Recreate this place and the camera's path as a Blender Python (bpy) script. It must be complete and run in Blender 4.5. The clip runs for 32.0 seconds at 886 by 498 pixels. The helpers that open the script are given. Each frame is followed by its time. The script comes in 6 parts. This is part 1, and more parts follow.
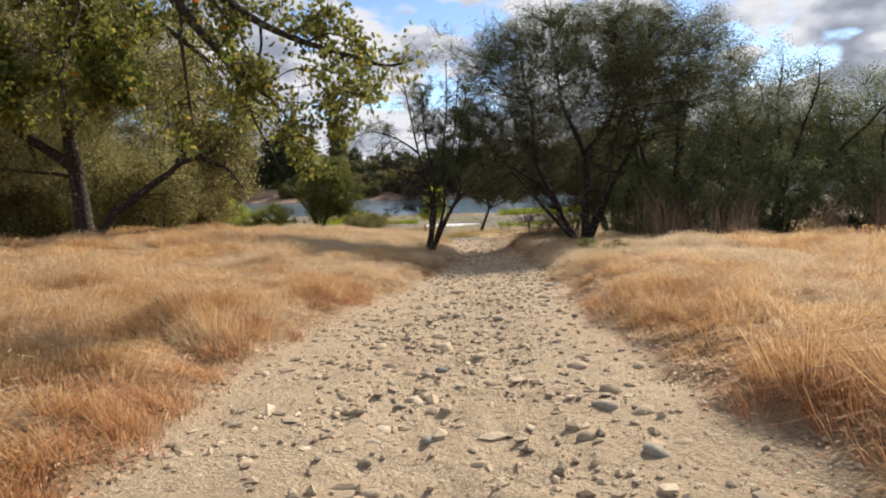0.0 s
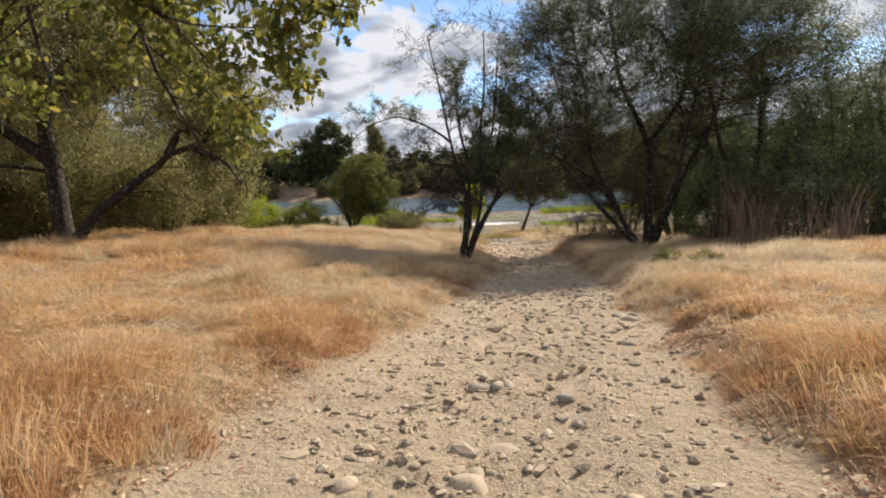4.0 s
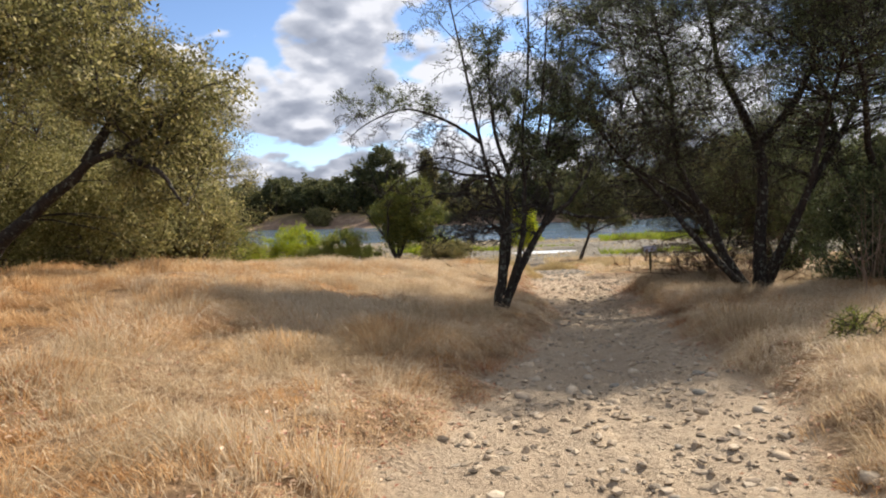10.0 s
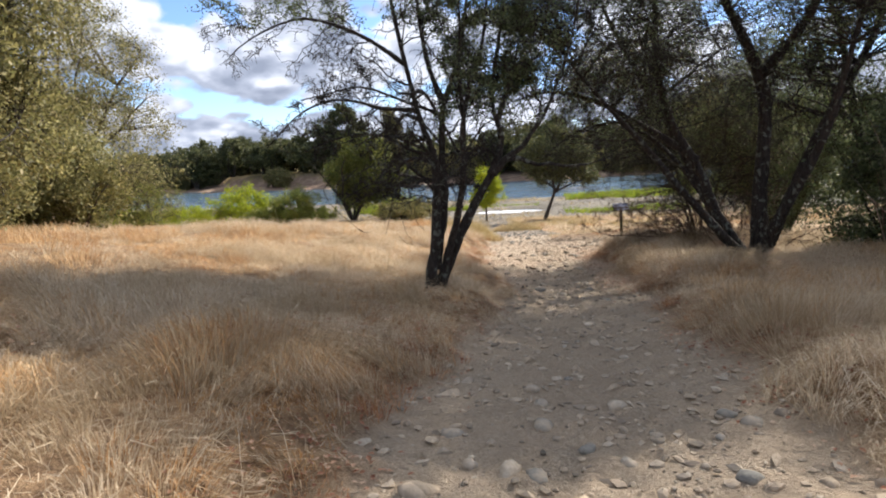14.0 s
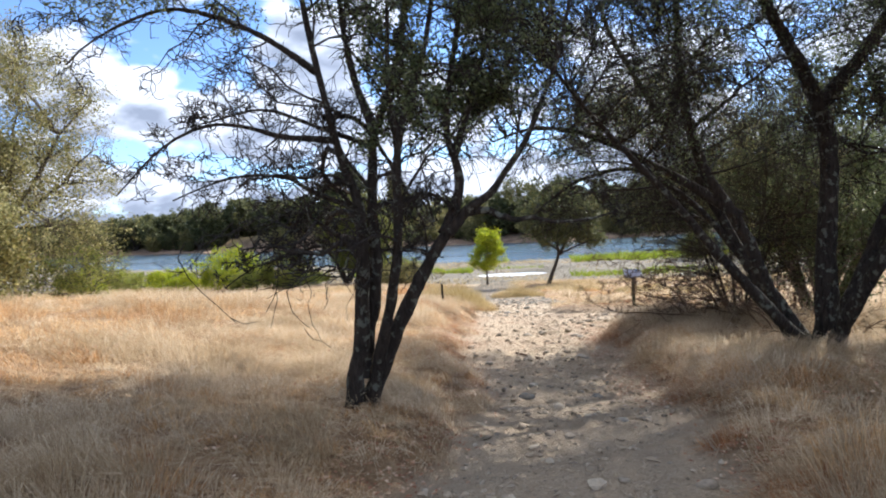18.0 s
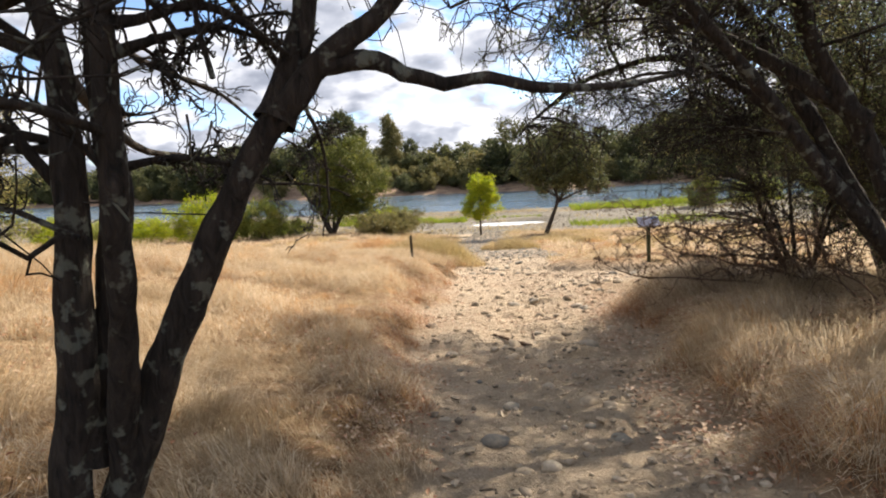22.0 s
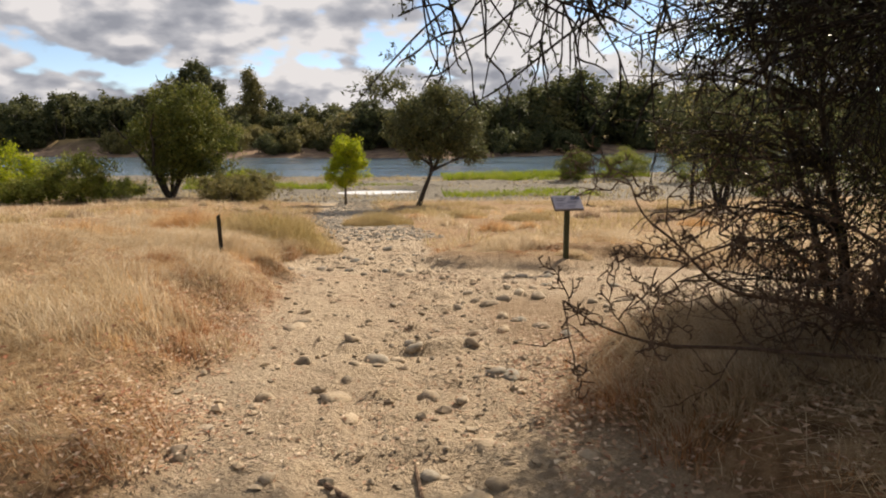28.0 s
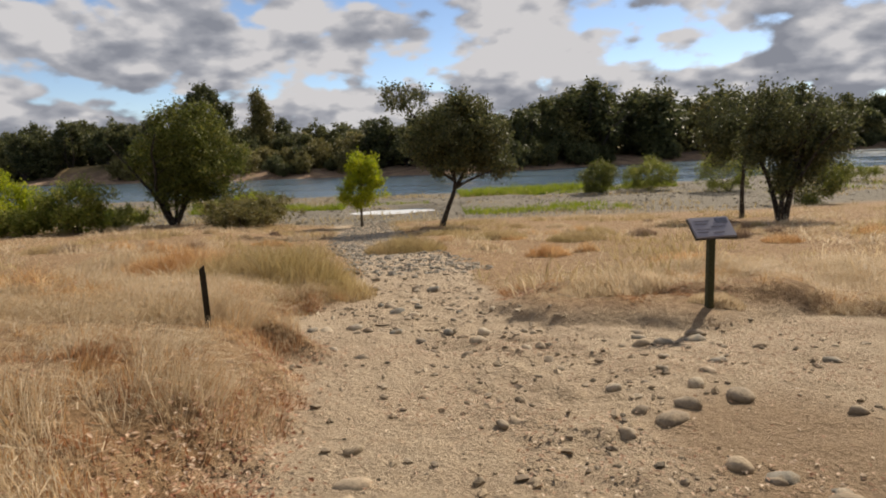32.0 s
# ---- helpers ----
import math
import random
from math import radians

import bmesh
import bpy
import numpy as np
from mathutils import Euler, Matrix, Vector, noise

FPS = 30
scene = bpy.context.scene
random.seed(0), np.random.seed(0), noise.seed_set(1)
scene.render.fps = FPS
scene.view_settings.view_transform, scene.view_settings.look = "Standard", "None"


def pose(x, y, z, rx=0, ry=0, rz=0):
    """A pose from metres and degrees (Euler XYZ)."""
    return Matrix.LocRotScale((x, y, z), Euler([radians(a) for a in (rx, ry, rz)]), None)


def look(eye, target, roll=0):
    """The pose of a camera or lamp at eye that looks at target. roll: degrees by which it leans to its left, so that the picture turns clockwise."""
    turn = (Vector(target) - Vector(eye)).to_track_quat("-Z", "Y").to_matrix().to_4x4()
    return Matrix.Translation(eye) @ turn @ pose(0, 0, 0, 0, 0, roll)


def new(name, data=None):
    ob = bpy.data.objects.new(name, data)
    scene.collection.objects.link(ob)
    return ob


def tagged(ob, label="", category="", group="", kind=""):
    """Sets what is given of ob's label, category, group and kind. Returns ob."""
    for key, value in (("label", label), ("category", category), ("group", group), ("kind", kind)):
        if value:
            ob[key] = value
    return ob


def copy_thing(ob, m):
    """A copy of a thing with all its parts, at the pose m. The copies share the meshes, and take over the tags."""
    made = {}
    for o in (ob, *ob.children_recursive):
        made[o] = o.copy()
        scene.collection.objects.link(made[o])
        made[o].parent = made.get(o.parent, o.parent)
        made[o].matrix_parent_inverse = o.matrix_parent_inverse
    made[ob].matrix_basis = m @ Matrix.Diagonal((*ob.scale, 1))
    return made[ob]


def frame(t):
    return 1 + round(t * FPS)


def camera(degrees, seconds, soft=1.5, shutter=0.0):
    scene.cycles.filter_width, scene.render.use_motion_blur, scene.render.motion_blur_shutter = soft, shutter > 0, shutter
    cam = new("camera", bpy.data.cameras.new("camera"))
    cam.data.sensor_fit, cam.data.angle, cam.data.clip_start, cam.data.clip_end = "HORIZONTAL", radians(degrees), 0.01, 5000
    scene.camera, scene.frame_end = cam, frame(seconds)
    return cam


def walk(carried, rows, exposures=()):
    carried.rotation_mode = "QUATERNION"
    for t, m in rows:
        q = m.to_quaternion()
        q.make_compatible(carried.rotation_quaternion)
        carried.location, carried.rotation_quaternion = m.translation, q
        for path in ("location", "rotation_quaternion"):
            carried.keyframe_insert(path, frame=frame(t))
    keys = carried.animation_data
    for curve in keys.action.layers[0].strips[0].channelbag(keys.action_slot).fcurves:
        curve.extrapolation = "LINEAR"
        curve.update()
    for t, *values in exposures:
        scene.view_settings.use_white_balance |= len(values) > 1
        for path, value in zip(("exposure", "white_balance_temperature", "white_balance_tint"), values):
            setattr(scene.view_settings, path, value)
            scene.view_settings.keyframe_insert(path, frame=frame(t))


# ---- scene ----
cam = camera(69.0, 32.0, soft=2.0)
PATH = [   # seconds, x, y, z, yaw, pitch, lean to the left
    (0, 0.515, 0.889, 1.631, 1.51, -6.96, -2.33),
    (0.5, 0.404, 1.254, 1.623, 2.21, -6.76, -1.83),
    (1, 0.358, 1.654, 1.614, 2.90, -6.67, -1.48),
    (1.5, 0.328, 2.104, 1.554, 3.08, -6.54, -1.53),
    (2, 0.346, 2.616, 1.557, 2.52, -6.40, -1.64),
    (2.5, 0.358, 3.219, 1.510, 1.16, -6.07, -2.12),
    (3, 0.363, 3.751, 1.495, -1.08, -5.93, -2.49),
    (3.5, 0.472, 4.171, 1.470, 0.31, -6.43, -2.38),
    (4, 0.507, 4.680, 1.449, 5.01, -6.99, -2.57),
    (4.5, 0.597, 5.198, 1.382, 11.49, -7.78, -2.01),
    (6.5, 0.616, 7.114, 1.316, 15.62, -9.55, -3.13),
    (7, 0.610, 7.619, 1.314, 15.22, -7.88, -3.26),
    (7.5, 0.583, 8.131, 1.306, 13.50, -5.89, -3.14),
    (8, 0.628, 8.711, 1.259, 0.98, -7.55, -2.32),
    (8.5, 0.664, 9.289, 1.190, 5.71, -6.86, -3.38),
    (9, 0.692, 9.766, 1.165, 3.24, -6.16, -3.41),
    (9.5, 0.737, 10.174, 1.146, 4.83, -2.57, -2.76),
    (10, 0.634, 10.562, 1.096, 9.84, -4.37, -2.89),
    (10.5, 0.526, 10.965, 1.082, 10.85, -4.65, -5.37),
    (11, 0.445, 11.350, 1.099, 17.02, -2.33, -3.99),
    (11.5, 0.491, 11.816, 0.995, 11.22, -5.75, -2.48),
    (12, 0.671, 12.295, 0.934, 5.06, -8.56, -2.32),
    (12.5, 0.799, 12.759, 0.870, 3.99, -8.45, -2.38),
    (13, 0.878, 13.253, 0.839, 3.26, -7.27, -1.85),
    (13.5, 0.961, 13.709, 0.794, 5.55, -7.41, -2.01),
    (14, 0.894, 14.127, 0.771, 7.11, -8.03, -3.26),
    (14.5, 0.933, 14.576, 0.727, 7.38, -7.57, -3.08),
    (16.5, 1.283, 15.966, 0.738, 3.59, -4.11, -4.38),
    (17, 1.322, 16.668, 0.676, 5.94, -4.15, -3.84),
    (17.5, 1.314, 17.215, 0.672, 6.46, -3.56, -2.67),
    (18, 1.306, 17.777, 0.618, 7.43, -2.58, -3.13),
    (18.5, 1.285, 18.341, 0.573, 4.14, -2.49, -3.55),
    (19, 1.318, 18.823, 0.546, 4.53, -1.91, -3.70),
    (19.5, 1.380, 19.359, 0.477, 5.76, -1.54, -2.67),
    (20, 1.436, 19.952, 0.457, 4.91, -1.16, -3.29),
    (20.5, 1.501, 20.526, 0.408, 7.12, -0.49, -3.29),
    (21, 1.476, 21.006, 0.317, 6.98, -4.03, -3.37),
    (21.5, 1.510, 21.500, 0.262, 6.91, -6.12, -3.47),
    (22, 1.521, 21.955, 0.217, 7.57, -7.06, -3.30),
    (22.5, 1.456, 22.384, 0.177, 7.76, -7.56, -3.37),
    (23, 1.497, 22.889, 0.132, 8.13, -7.32, -3.18),
    (23.5, 1.444, 23.351, 0.080, 8.58, -6.73, -2.83),
    (24, 1.426, 23.807, 0.067, 9.02, -5.82, -2.72),
    (24.5, 1.460, 24.306, 0.045, 9.44, -4.60, -2.63),
    (25, 1.428, 24.802, 0.007, 8.54, -3.85, -3.72),
    (25.5, 1.464, 25.321, -0.064, 9.73, -4.95, -3.27),
    (27.5, 1.350, 26.966, -0.052, 6.32, -10.40, -1.78),
    (28, 1.444, 27.526, -0.110, -4.10, -10.36, -0.43),
    (28.5, 1.438, 28.011, -0.121, -11.47, -9.26, 0.63),
    (29, 1.362, 28.432, -0.135, -13.83, -8.32, 0.47),
    (29.5, 1.333, 28.956, -0.160, -9.89, -8.24, -0.09),
    (30, 1.204, 29.510, -0.245, -8.91, -9.97, 0.18),
    (30.5, 1.106, 30.044, -0.286, -8.48, -11.56, -0.68),
    (31, 0.939, 30.546, -0.315, -6.65, -11.51, -1.36),
    (31.5, 0.763, 30.952, -0.295, -4.99, -10.28, -1.49),
    (32, 0.684, 31.464, -0.305, -3.17, -8.90, -2.27),
]


def aim(x, y, z, yaw, pitch, lean):
    """The camera's pose from its eye and its turn in degrees."""
    return Matrix.Translation((x, y, z)) @ Euler((0, 0, radians(yaw))).to_matrix().to_4x4() @ pose(0, 0, 0, 90 + pitch, 0, 0) @ pose(0, 0, 0, 0, 0, lean)


walk(cam, [(t, aim(*row)) for t, *row in PATH],
     exposures=[(0, 0.74, 6500, 12), (7, 0.76, 6500, 12), (11, 0.93, 6350, 13), (14, 1.06, 6000, 13), (17, 1.32, 5600, 11), (20, 1.26, 6150, 13), (23, 1.05, 6700, 13), (25, 0.57, 6900, 14), (28, 0.60, 7100, 14), (30, 0.36, 7100, 14), (32, 0.26, 6850, 13)])

# ---- light ----
SUN_AZ, SUN_EL = 41.0, 36.0          # degrees right of the walk's direction (+y), above the horizon
sun_dir = Vector((math.sin(radians(SUN_AZ)) * math.cos(radians(SUN_EL)),
                  math.cos(radians(SUN_AZ)) * math.cos(radians(SUN_EL)), math.sin(radians(SUN_EL))))
sun = new("sun", bpy.data.lights.new("sun", "SUN"))
sun.data.energy, sun.data.angle, sun.data.color = 5.0, radians(0.6), (1.0, 0.90, 0.74)
sun.matrix_world = look(sun_dir * 60, (0, 0, 0))


def wire(nt, a, b):
    nt.links.new(a, b)


def math_node(nt, op, a, b=None, clamp=False):
    n = nt.nodes.new("ShaderNodeMath")
    n.operation, n.use_clamp = op, clamp
    for k, v in enumerate((a, b)):
        if v is None:
            continue
        if isinstance(v, (int, float)):
            n.inputs[k].default_value = v
        else:
            nt.links.new(v, n.inputs[k])
    return n.outputs[0]


def ramp_node(nt, fac, stops, mode="LINEAR"):
    n = nt.nodes.new("ShaderNodeValToRGB")
    n.color_ramp.interpolation = mode
    el = n.color_ramp.elements
    while len(el) < len(stops):
        el.new(0.5)
    for e, (p, c) in zip(el, stops):
        e.position = p
        e.color = (*c, 1) if len(c) == 3 else c
    nt.links.new(fac, n.inputs["Fac"])
    return n.outputs["Color"]


def noise_node(nt, vec, scale, detail=4.0, rough=0.55, distort=0.0):
    n = nt.nodes.new("ShaderNodeTexNoise")
    n.inputs["Scale"].default_value, n.inputs["Detail"].default_value = scale, detail
    n.inputs["Roughness"].default_value, n.inputs["Distortion"].default_value = rough, distort
    if vec is not None:
        nt.links.new(vec, n.inputs["Vector"])
    return n.outputs["Fac"]


def mix_node(nt, fac, a, b, mode="MIX"):
    n = nt.nodes.new("ShaderNodeMix")
    n.data_type, n.blend_type = "RGBA", mode
    ins = [s for s in n.inputs if s.type == "RGBA"]
    if isinstance(fac, (int, float)):
        n.inputs[0].default_value = fac
    else:
        nt.links.new(fac, n.inputs[0])
    for s, v in zip(ins, (a, b)):
        if isinstance(v, tuple):
            s.default_value = (*v, 1)
        else:
            nt.links.new(v, s)
    return [o for o in n.outputs if o.type == "RGBA"][0]


world = bpy.data.worlds.new("sky")
scene.world = world
world.use_nodes = True
nt = world.node_tree
nt.nodes.clear()
sky = nt.nodes.new("ShaderNodeTexSky")
sky.sky_type, sky.sun_disc = "NISHITA", False
sky.sun_elevation, sky.sun_rotation = radians(SUN_EL), radians(SUN_AZ)
sky.air_density, sky.dust_density, sky.ozone_density = 0.75, 0.1, 2.5
coord = nt.nodes.new("ShaderNodeTexCoord")
sep = nt.nodes.new("ShaderNodeSeparateXYZ")
wire(nt, coord.outputs["Generated"], sep.inputs[0])
height = math_node(nt, "MAXIMUM", sep.outputs["Z"], 0.0)
# cumulus: rounded heads, flat dim bases, closer together towards the horizon and overhead
lift = math_node(nt, "ADD", height, 0.45)
flat = nt.nodes.new("ShaderNodeCombineXYZ")
wire(nt, math_node(nt, "DIVIDE", sep.outputs["X"], lift), flat.inputs[0])
wire(nt, math_node(nt, "DIVIDE", sep.outputs["Y"], lift), flat.inputs[1])
wire(nt, math_node(nt, "MULTIPLY", sep.outputs["Z"], 1.2), flat.inputs[2])


def billow(vec, scale):
    n = nt.nodes.new("ShaderNodeTexVoronoi")
    n.feature, n.inputs["Scale"].default_value, n.inputs["Smoothness"].default_value = "SMOOTH_F1", scale, 0.35
    wire(nt, vec, n.inputs["Vector"])
    return math_node(nt, "SUBTRACT", 0.5, n.outputs["Distance"])


def cloud_noise(offset):
    shift = nt.nodes.new("ShaderNodeMapping")
    shift.inputs["Location"].default_value = offset
    wire(nt, flat.outputs[0], shift.inputs["Vector"])
    v = shift.outputs[0]
    n = noise_node(nt, v, 3.6, 6.0, 0.5)
    n = math_node(nt, "ADD", n, math_node(nt, "MULTIPLY", billow(v, 8.0), 0.20))
    return math_node(nt, "ADD", n, math_node(nt, "MULTIPLY", billow(v, 20.0), 0.10))


puff = cloud_noise((7.3, 2.2, 0.4))
puff2 = cloud_noise((7.31, 2.21, 0.47))
# cover closes again overhead, unseen, added to raise the fill light
low = math_node(nt, "MULTIPLY", math_node(nt, "ABSOLUTE", math_node(nt, "SUBTRACT", height, 0.32)), 0.60)
dens = math_node(nt, "ADD", puff, low)
cover = ramp_node(nt, dens, [(0.495, (0, 0, 0)), (0.58, (1, 1, 1))], "EASE")
rim = ramp_node(nt, dens, [(0.51, (0.09, 0.09, 0.09)), (0.62, (0, 0, 0))])
lit = math_node(nt, "ADD", math_node(nt, "SUBTRACT", puff, puff2), rim)
shade = ramp_node(nt, math_node(nt, "ADD", math_node(nt, "MULTIPLY", lit, 4.6), 0.46), [(0.0, (1.85, 2.05, 2.45)), (0.42, (2.85, 3.05, 3.45)), (0.85, (4.8, 4.9, 5.1))])
blend = mix_node(nt, cover, sky.outputs[0], shade)
back = nt.nodes.new("ShaderNodeBackground")
back.inputs["Strength"].default_value = 0.105
wire(nt, blend, back.inputs["Color"])
out = nt.nodes.new("ShaderNodeOutputWorld")
wire(nt, back.outputs[0], out.inputs["Surface"])


# ---- materials ----
def material(name, rough=0.8, metal=0.0):
    m = bpy.data.materials.new(name)
    m.use_nodes = True
    t = m.node_tree
    b = t.nodes["Principled BSDF"]
    b.inputs["Roughness"].default_value, b.inputs["Metallic"].default_value = rough, metal
    b.inputs["Specular IOR Level"].default_value = 0.3
    return m, t, b


def place_vec(t):
    return t.nodes.new("ShaderNodeNewGeometry").outputs["Position"]


def object_vec(t):
    return t.nodes.new("ShaderNodeTexCoord").outputs["Object"]


def bump(t, b, fac, strength, distance):
    n = t.nodes.new("ShaderNodeBump")
    n.inputs["Strength"].default_value, n.inputs["Distance"].default_value = strength, distance
    t.links.new(fac, n.inputs["Height"])
    t.links.new(n.outputs[0], b.inputs["Normal"])


def leafy(name, stops, through_light=0.35, patch=0.6, patch_tone=(0.5, 0.5, 0.5), rough=0.55):
    """Foliage or straw: colour by piece and by patch, and some light let through."""
    m, t, b = material(name, rough)
    g = t.nodes.new("ShaderNodeNewGeometry")
    c = ramp_node(t, g.outputs["Random Per Island"], stops)
    n = noise_node(t, g.outputs["Position"], patch, 3.0)
    f = ramp_node(t, n, [(0.35, (0, 0, 0)), (0.68, (1, 1, 1))])
    c2 = mix_node(t, 1.0, c, patch_tone, "MULTIPLY")
    col = mix_node(t, f, c, c2)
    t.links.new(col, b.inputs["Base Color"])
    b.inputs["Specular IOR Level"].default_value = 0.25
    tr = t.nodes.new("ShaderNodeBsdfTranslucent")
    t.links.new(col, tr.inputs["Color"])
    mx = t.nodes.new("ShaderNodeMixShader")
    mx.inputs[0].default_value = through_light
    t.links.new(b.outputs[0], mx.inputs[1])
    t.links.new(tr.outputs[0], mx.inputs[2])
    t.links.new(mx.outputs[0], t.nodes["Material Output"].inputs["Surface"])
    return m


def bark(name, dark, pale, lichen=0.0):
    m, t, b = material(name, 0.9)
    v = object_vec(t)
    sq = t.nodes.new("ShaderNodeMapping")
    sq.inputs["Scale"].default_value = (1, 1, 0.25)
    t.links.new(v, sq.inputs["Vector"])
    n = noise_node(t, sq.outputs[0], 22.0, 6.0, 0.65, 0.6)
    c = ramp_node(t, n, [(0.32, dark), (0.7, pale)])
    if lichen:
        spots = noise_node(t, v, 9.0, 3.0, 0.6)
        f = ramp_node(t, spots, [(0.57, (0, 0, 0)), (0.64, (lichen, lichen, lichen))])
        c = mix_node(t, f, c, (0.24, 0.25, 0.20))
    t.links.new(c, b.inputs["Base Color"])
    bump(t, b, n, 1.0, 0.05)
    return m


M_BARK_DARK = bark("bark_dark", (0.010, 0.008, 0.0065), (0.062, 0.048, 0.037), 0.5)
M_BARK = bark("bark_brown", (0.03, 0.022, 0.016), (0.11, 0.085, 0.062), 0.3)
M_TWIG = bark("dead_twig", (0.09, 0.058, 0.04), (0.26, 0.175, 0.12))
M_LEAF_OAK = leafy("oak_leaf", [(0.0, (0.08, 0.10, 0.022)), (0.5, (0.155, 0.165, 0.04)), (0.85, (0.25, 0.24, 0.055)), (1.0, (0.42, 0.34, 0.08))], 0.55, 0.7, (0.62, 0.7, 0.6))
M_LEAF_LIVE = leafy("live_oak_leaf", [(0.0, (0.13, 0.135, 0.055)), (0.6, (0.26, 0.25, 0.105)), (0.9, (0.40, 0.37, 0.17)), (1.0, (0.56, 0.52, 0.32))], 0.52, 0.5, (0.75, 0.68, 0.5))
M_LEAF_DARK = leafy("willow_leaf", [(0.0, (0.085, 0.105, 0.045)), (0.7, (0.16, 0.185, 0.08)), (1.0, (0.28, 0.30, 0.15))], 0.48, 0.45, (0.7, 0.75, 0.75), 0.42)
M_LEAF_GREEN = leafy("green_leaf", [(0.0, (0.08, 0.10, 0.02)), (0.6, (0.15, 0.165, 0.036)), (1.0, (0.25, 0.24, 0.06))], 0.35, 0.5, (0.7, 0.75, 0.6))
M_LEAF_YELLOW = leafy("lime_leaf", [(0.0, (0.22, 0.27, 0.012)), (0.6, (0.36, 0.40, 0.018)), (1.0, (0.48, 0.46, 0.03))], 0.5, 0.9, (0.75, 0.85, 0.7))
M_LEAF_SHRUB = leafy("shrub_leaf", [(0.0, (0.15, 0.18, 0.03)), (0.6, (0.25, 0.26, 0.05)), (1.0, (0.36, 0.33, 0.09))], 0.4, 0.6, (0.7, 0.8, 0.6))
M_LEAF_FAR = leafy("far_leaf", [(0.0, (0.05, 0.06, 0.028)), (0.6, (0.105, 0.115, 0.045)), (1.0, (0.19, 0.18, 0.07))], 0.38, 0.06, (0.65, 0.7, 0.7))
M_LEAF_FAR_OLIVE = leafy("far_olive_leaf", [(0.0, (0.12, 0.115, 0.045)), (0.6, (0.21, 0.19, 0.07)), (1.0, (0.30, 0.25, 0.10))], 0.35, 0.06, (0.7, 0.72, 0.65))
M_ORANGE = leafy("autumn_leaf", [(0.0, (0.45, 0.12, 0.01)), (1.0, (0.55, 0.26, 0.02))], 0.5)
M_STRAW = leafy("dry_grass", [(0.0, (0.37, 0.225, 0.105)), (0.3, (0.60, 0.39, 0.19)), (0.7, (0.75, 0.54, 0.30)), (1.0, (0.86, 0.70, 0.46))], 0.45, 0.75, (0.68, 0.54, 0.42), 0.6)
M_STRAW_PALE = leafy("pale_dry_grass", [(0.0, (0.44, 0.335, 0.215)), (0.5, (0.64, 0.52, 0.365)), (1.0, (0.82, 0.72, 0.55))], 0.45, 0.7, (0.76, 0.71, 0.62), 0.6)
M_STRAW_RUST = leafy("rust_dry_grass", [(0.0, (0.30, 0.14, 0.07)), (0.5, (0.50, 0.28, 0.14)), (1.0, (0.68, 0.46, 0.26))], 0.4, 0.9, (0.75, 0.62, 0.55), 0.6)
M_STRAW_OLIVE = leafy("olive_dry_grass", [(0.0, (0.30, 0.215, 0.115)), (0.5, (0.48, 0.365, 0.20)), (1.0, (0.66, 0.53, 0.32))], 0.4, 0.5, (0.78, 0.80, 0.62), 0.6)
M_REED_GREEN = leafy("green_reed", [(0.0, (0.15, 0.20, 0.018)), (0.6, (0.26, 0.31, 0.03)), (1.0, (0.38, 0.37, 0.07))], 0.45, 0.4, (0.75, 0.85, 0.6), 0.6)
M_REED_DRY = leafy("dry_reed", [(0.0, (0.16, 0.11, 0.075)), (0.6, (0.32, 0.225, 0.16)), (1.0, (0.50, 0.40, 0.30))], 0.25, 0.5, (0.8, 0.75, 0.7), 0.7)
M_LITTER = leafy("fallen_leaf", [(0.0, (0.24, 0.095, 0.055)), (0.35, (0.42, 0.21, 0.125)), (0.7, (0.58, 0.39, 0.255)), (1.0, (0.74, 0.60, 0.45))], 0.2, 1.2, (0.75, 0.65, 0.6), 0.7)


M_LITTER_PALE = leafy("pale_fallen_leaf", [(0.0, (0.34, 0.19, 0.12)), (0.4, (0.50, 0.35, 0.245)), (0.8, (0.64, 0.50, 0.38)), (1.0, (0.76, 0.66, 0.53))], 0.2, 1.2, (0.8, 0.74, 0.68), 0.7)


def stone_material(name, stops, seed):
    m, t, b = material(name, 0.88)
    b.inputs["Specular IOR Level"].default_value = 0.18
    info = t.nodes.new("ShaderNodeObjectInfo")
    g = t.nodes.new("ShaderNodeNewGeometry")
    r = math_node(t, "FRACT", math_node(t, "ADD", info.outputs["Random"], g.outputs["Random Per Island"]))
    c = ramp_node(t, r, stops)
    n = noise_node(t, g.outputs["Position"], 38.0, 5.0, 0.65)
    c = mix_node(t, 0.55, c, ramp_node(t, n, [(0.3, (0.45, 0.43, 0.40)), (0.7, (1.0, 1.0, 1.0))]), "MULTIPLY")
    dust = ramp_node(t, noise_node(t, g.outputs["Position"], 7.0, 2.0), [(0.48, (0, 0, 0)), (0.7, (0.6, 0.6, 0.6))])
    c = mix_node(t, dust, c, (0.46, 0.36, 0.25))
    t.links.new(c, b.inputs["Base Color"])
    bump(t, b, n, 0.5, 0.015)
    return m


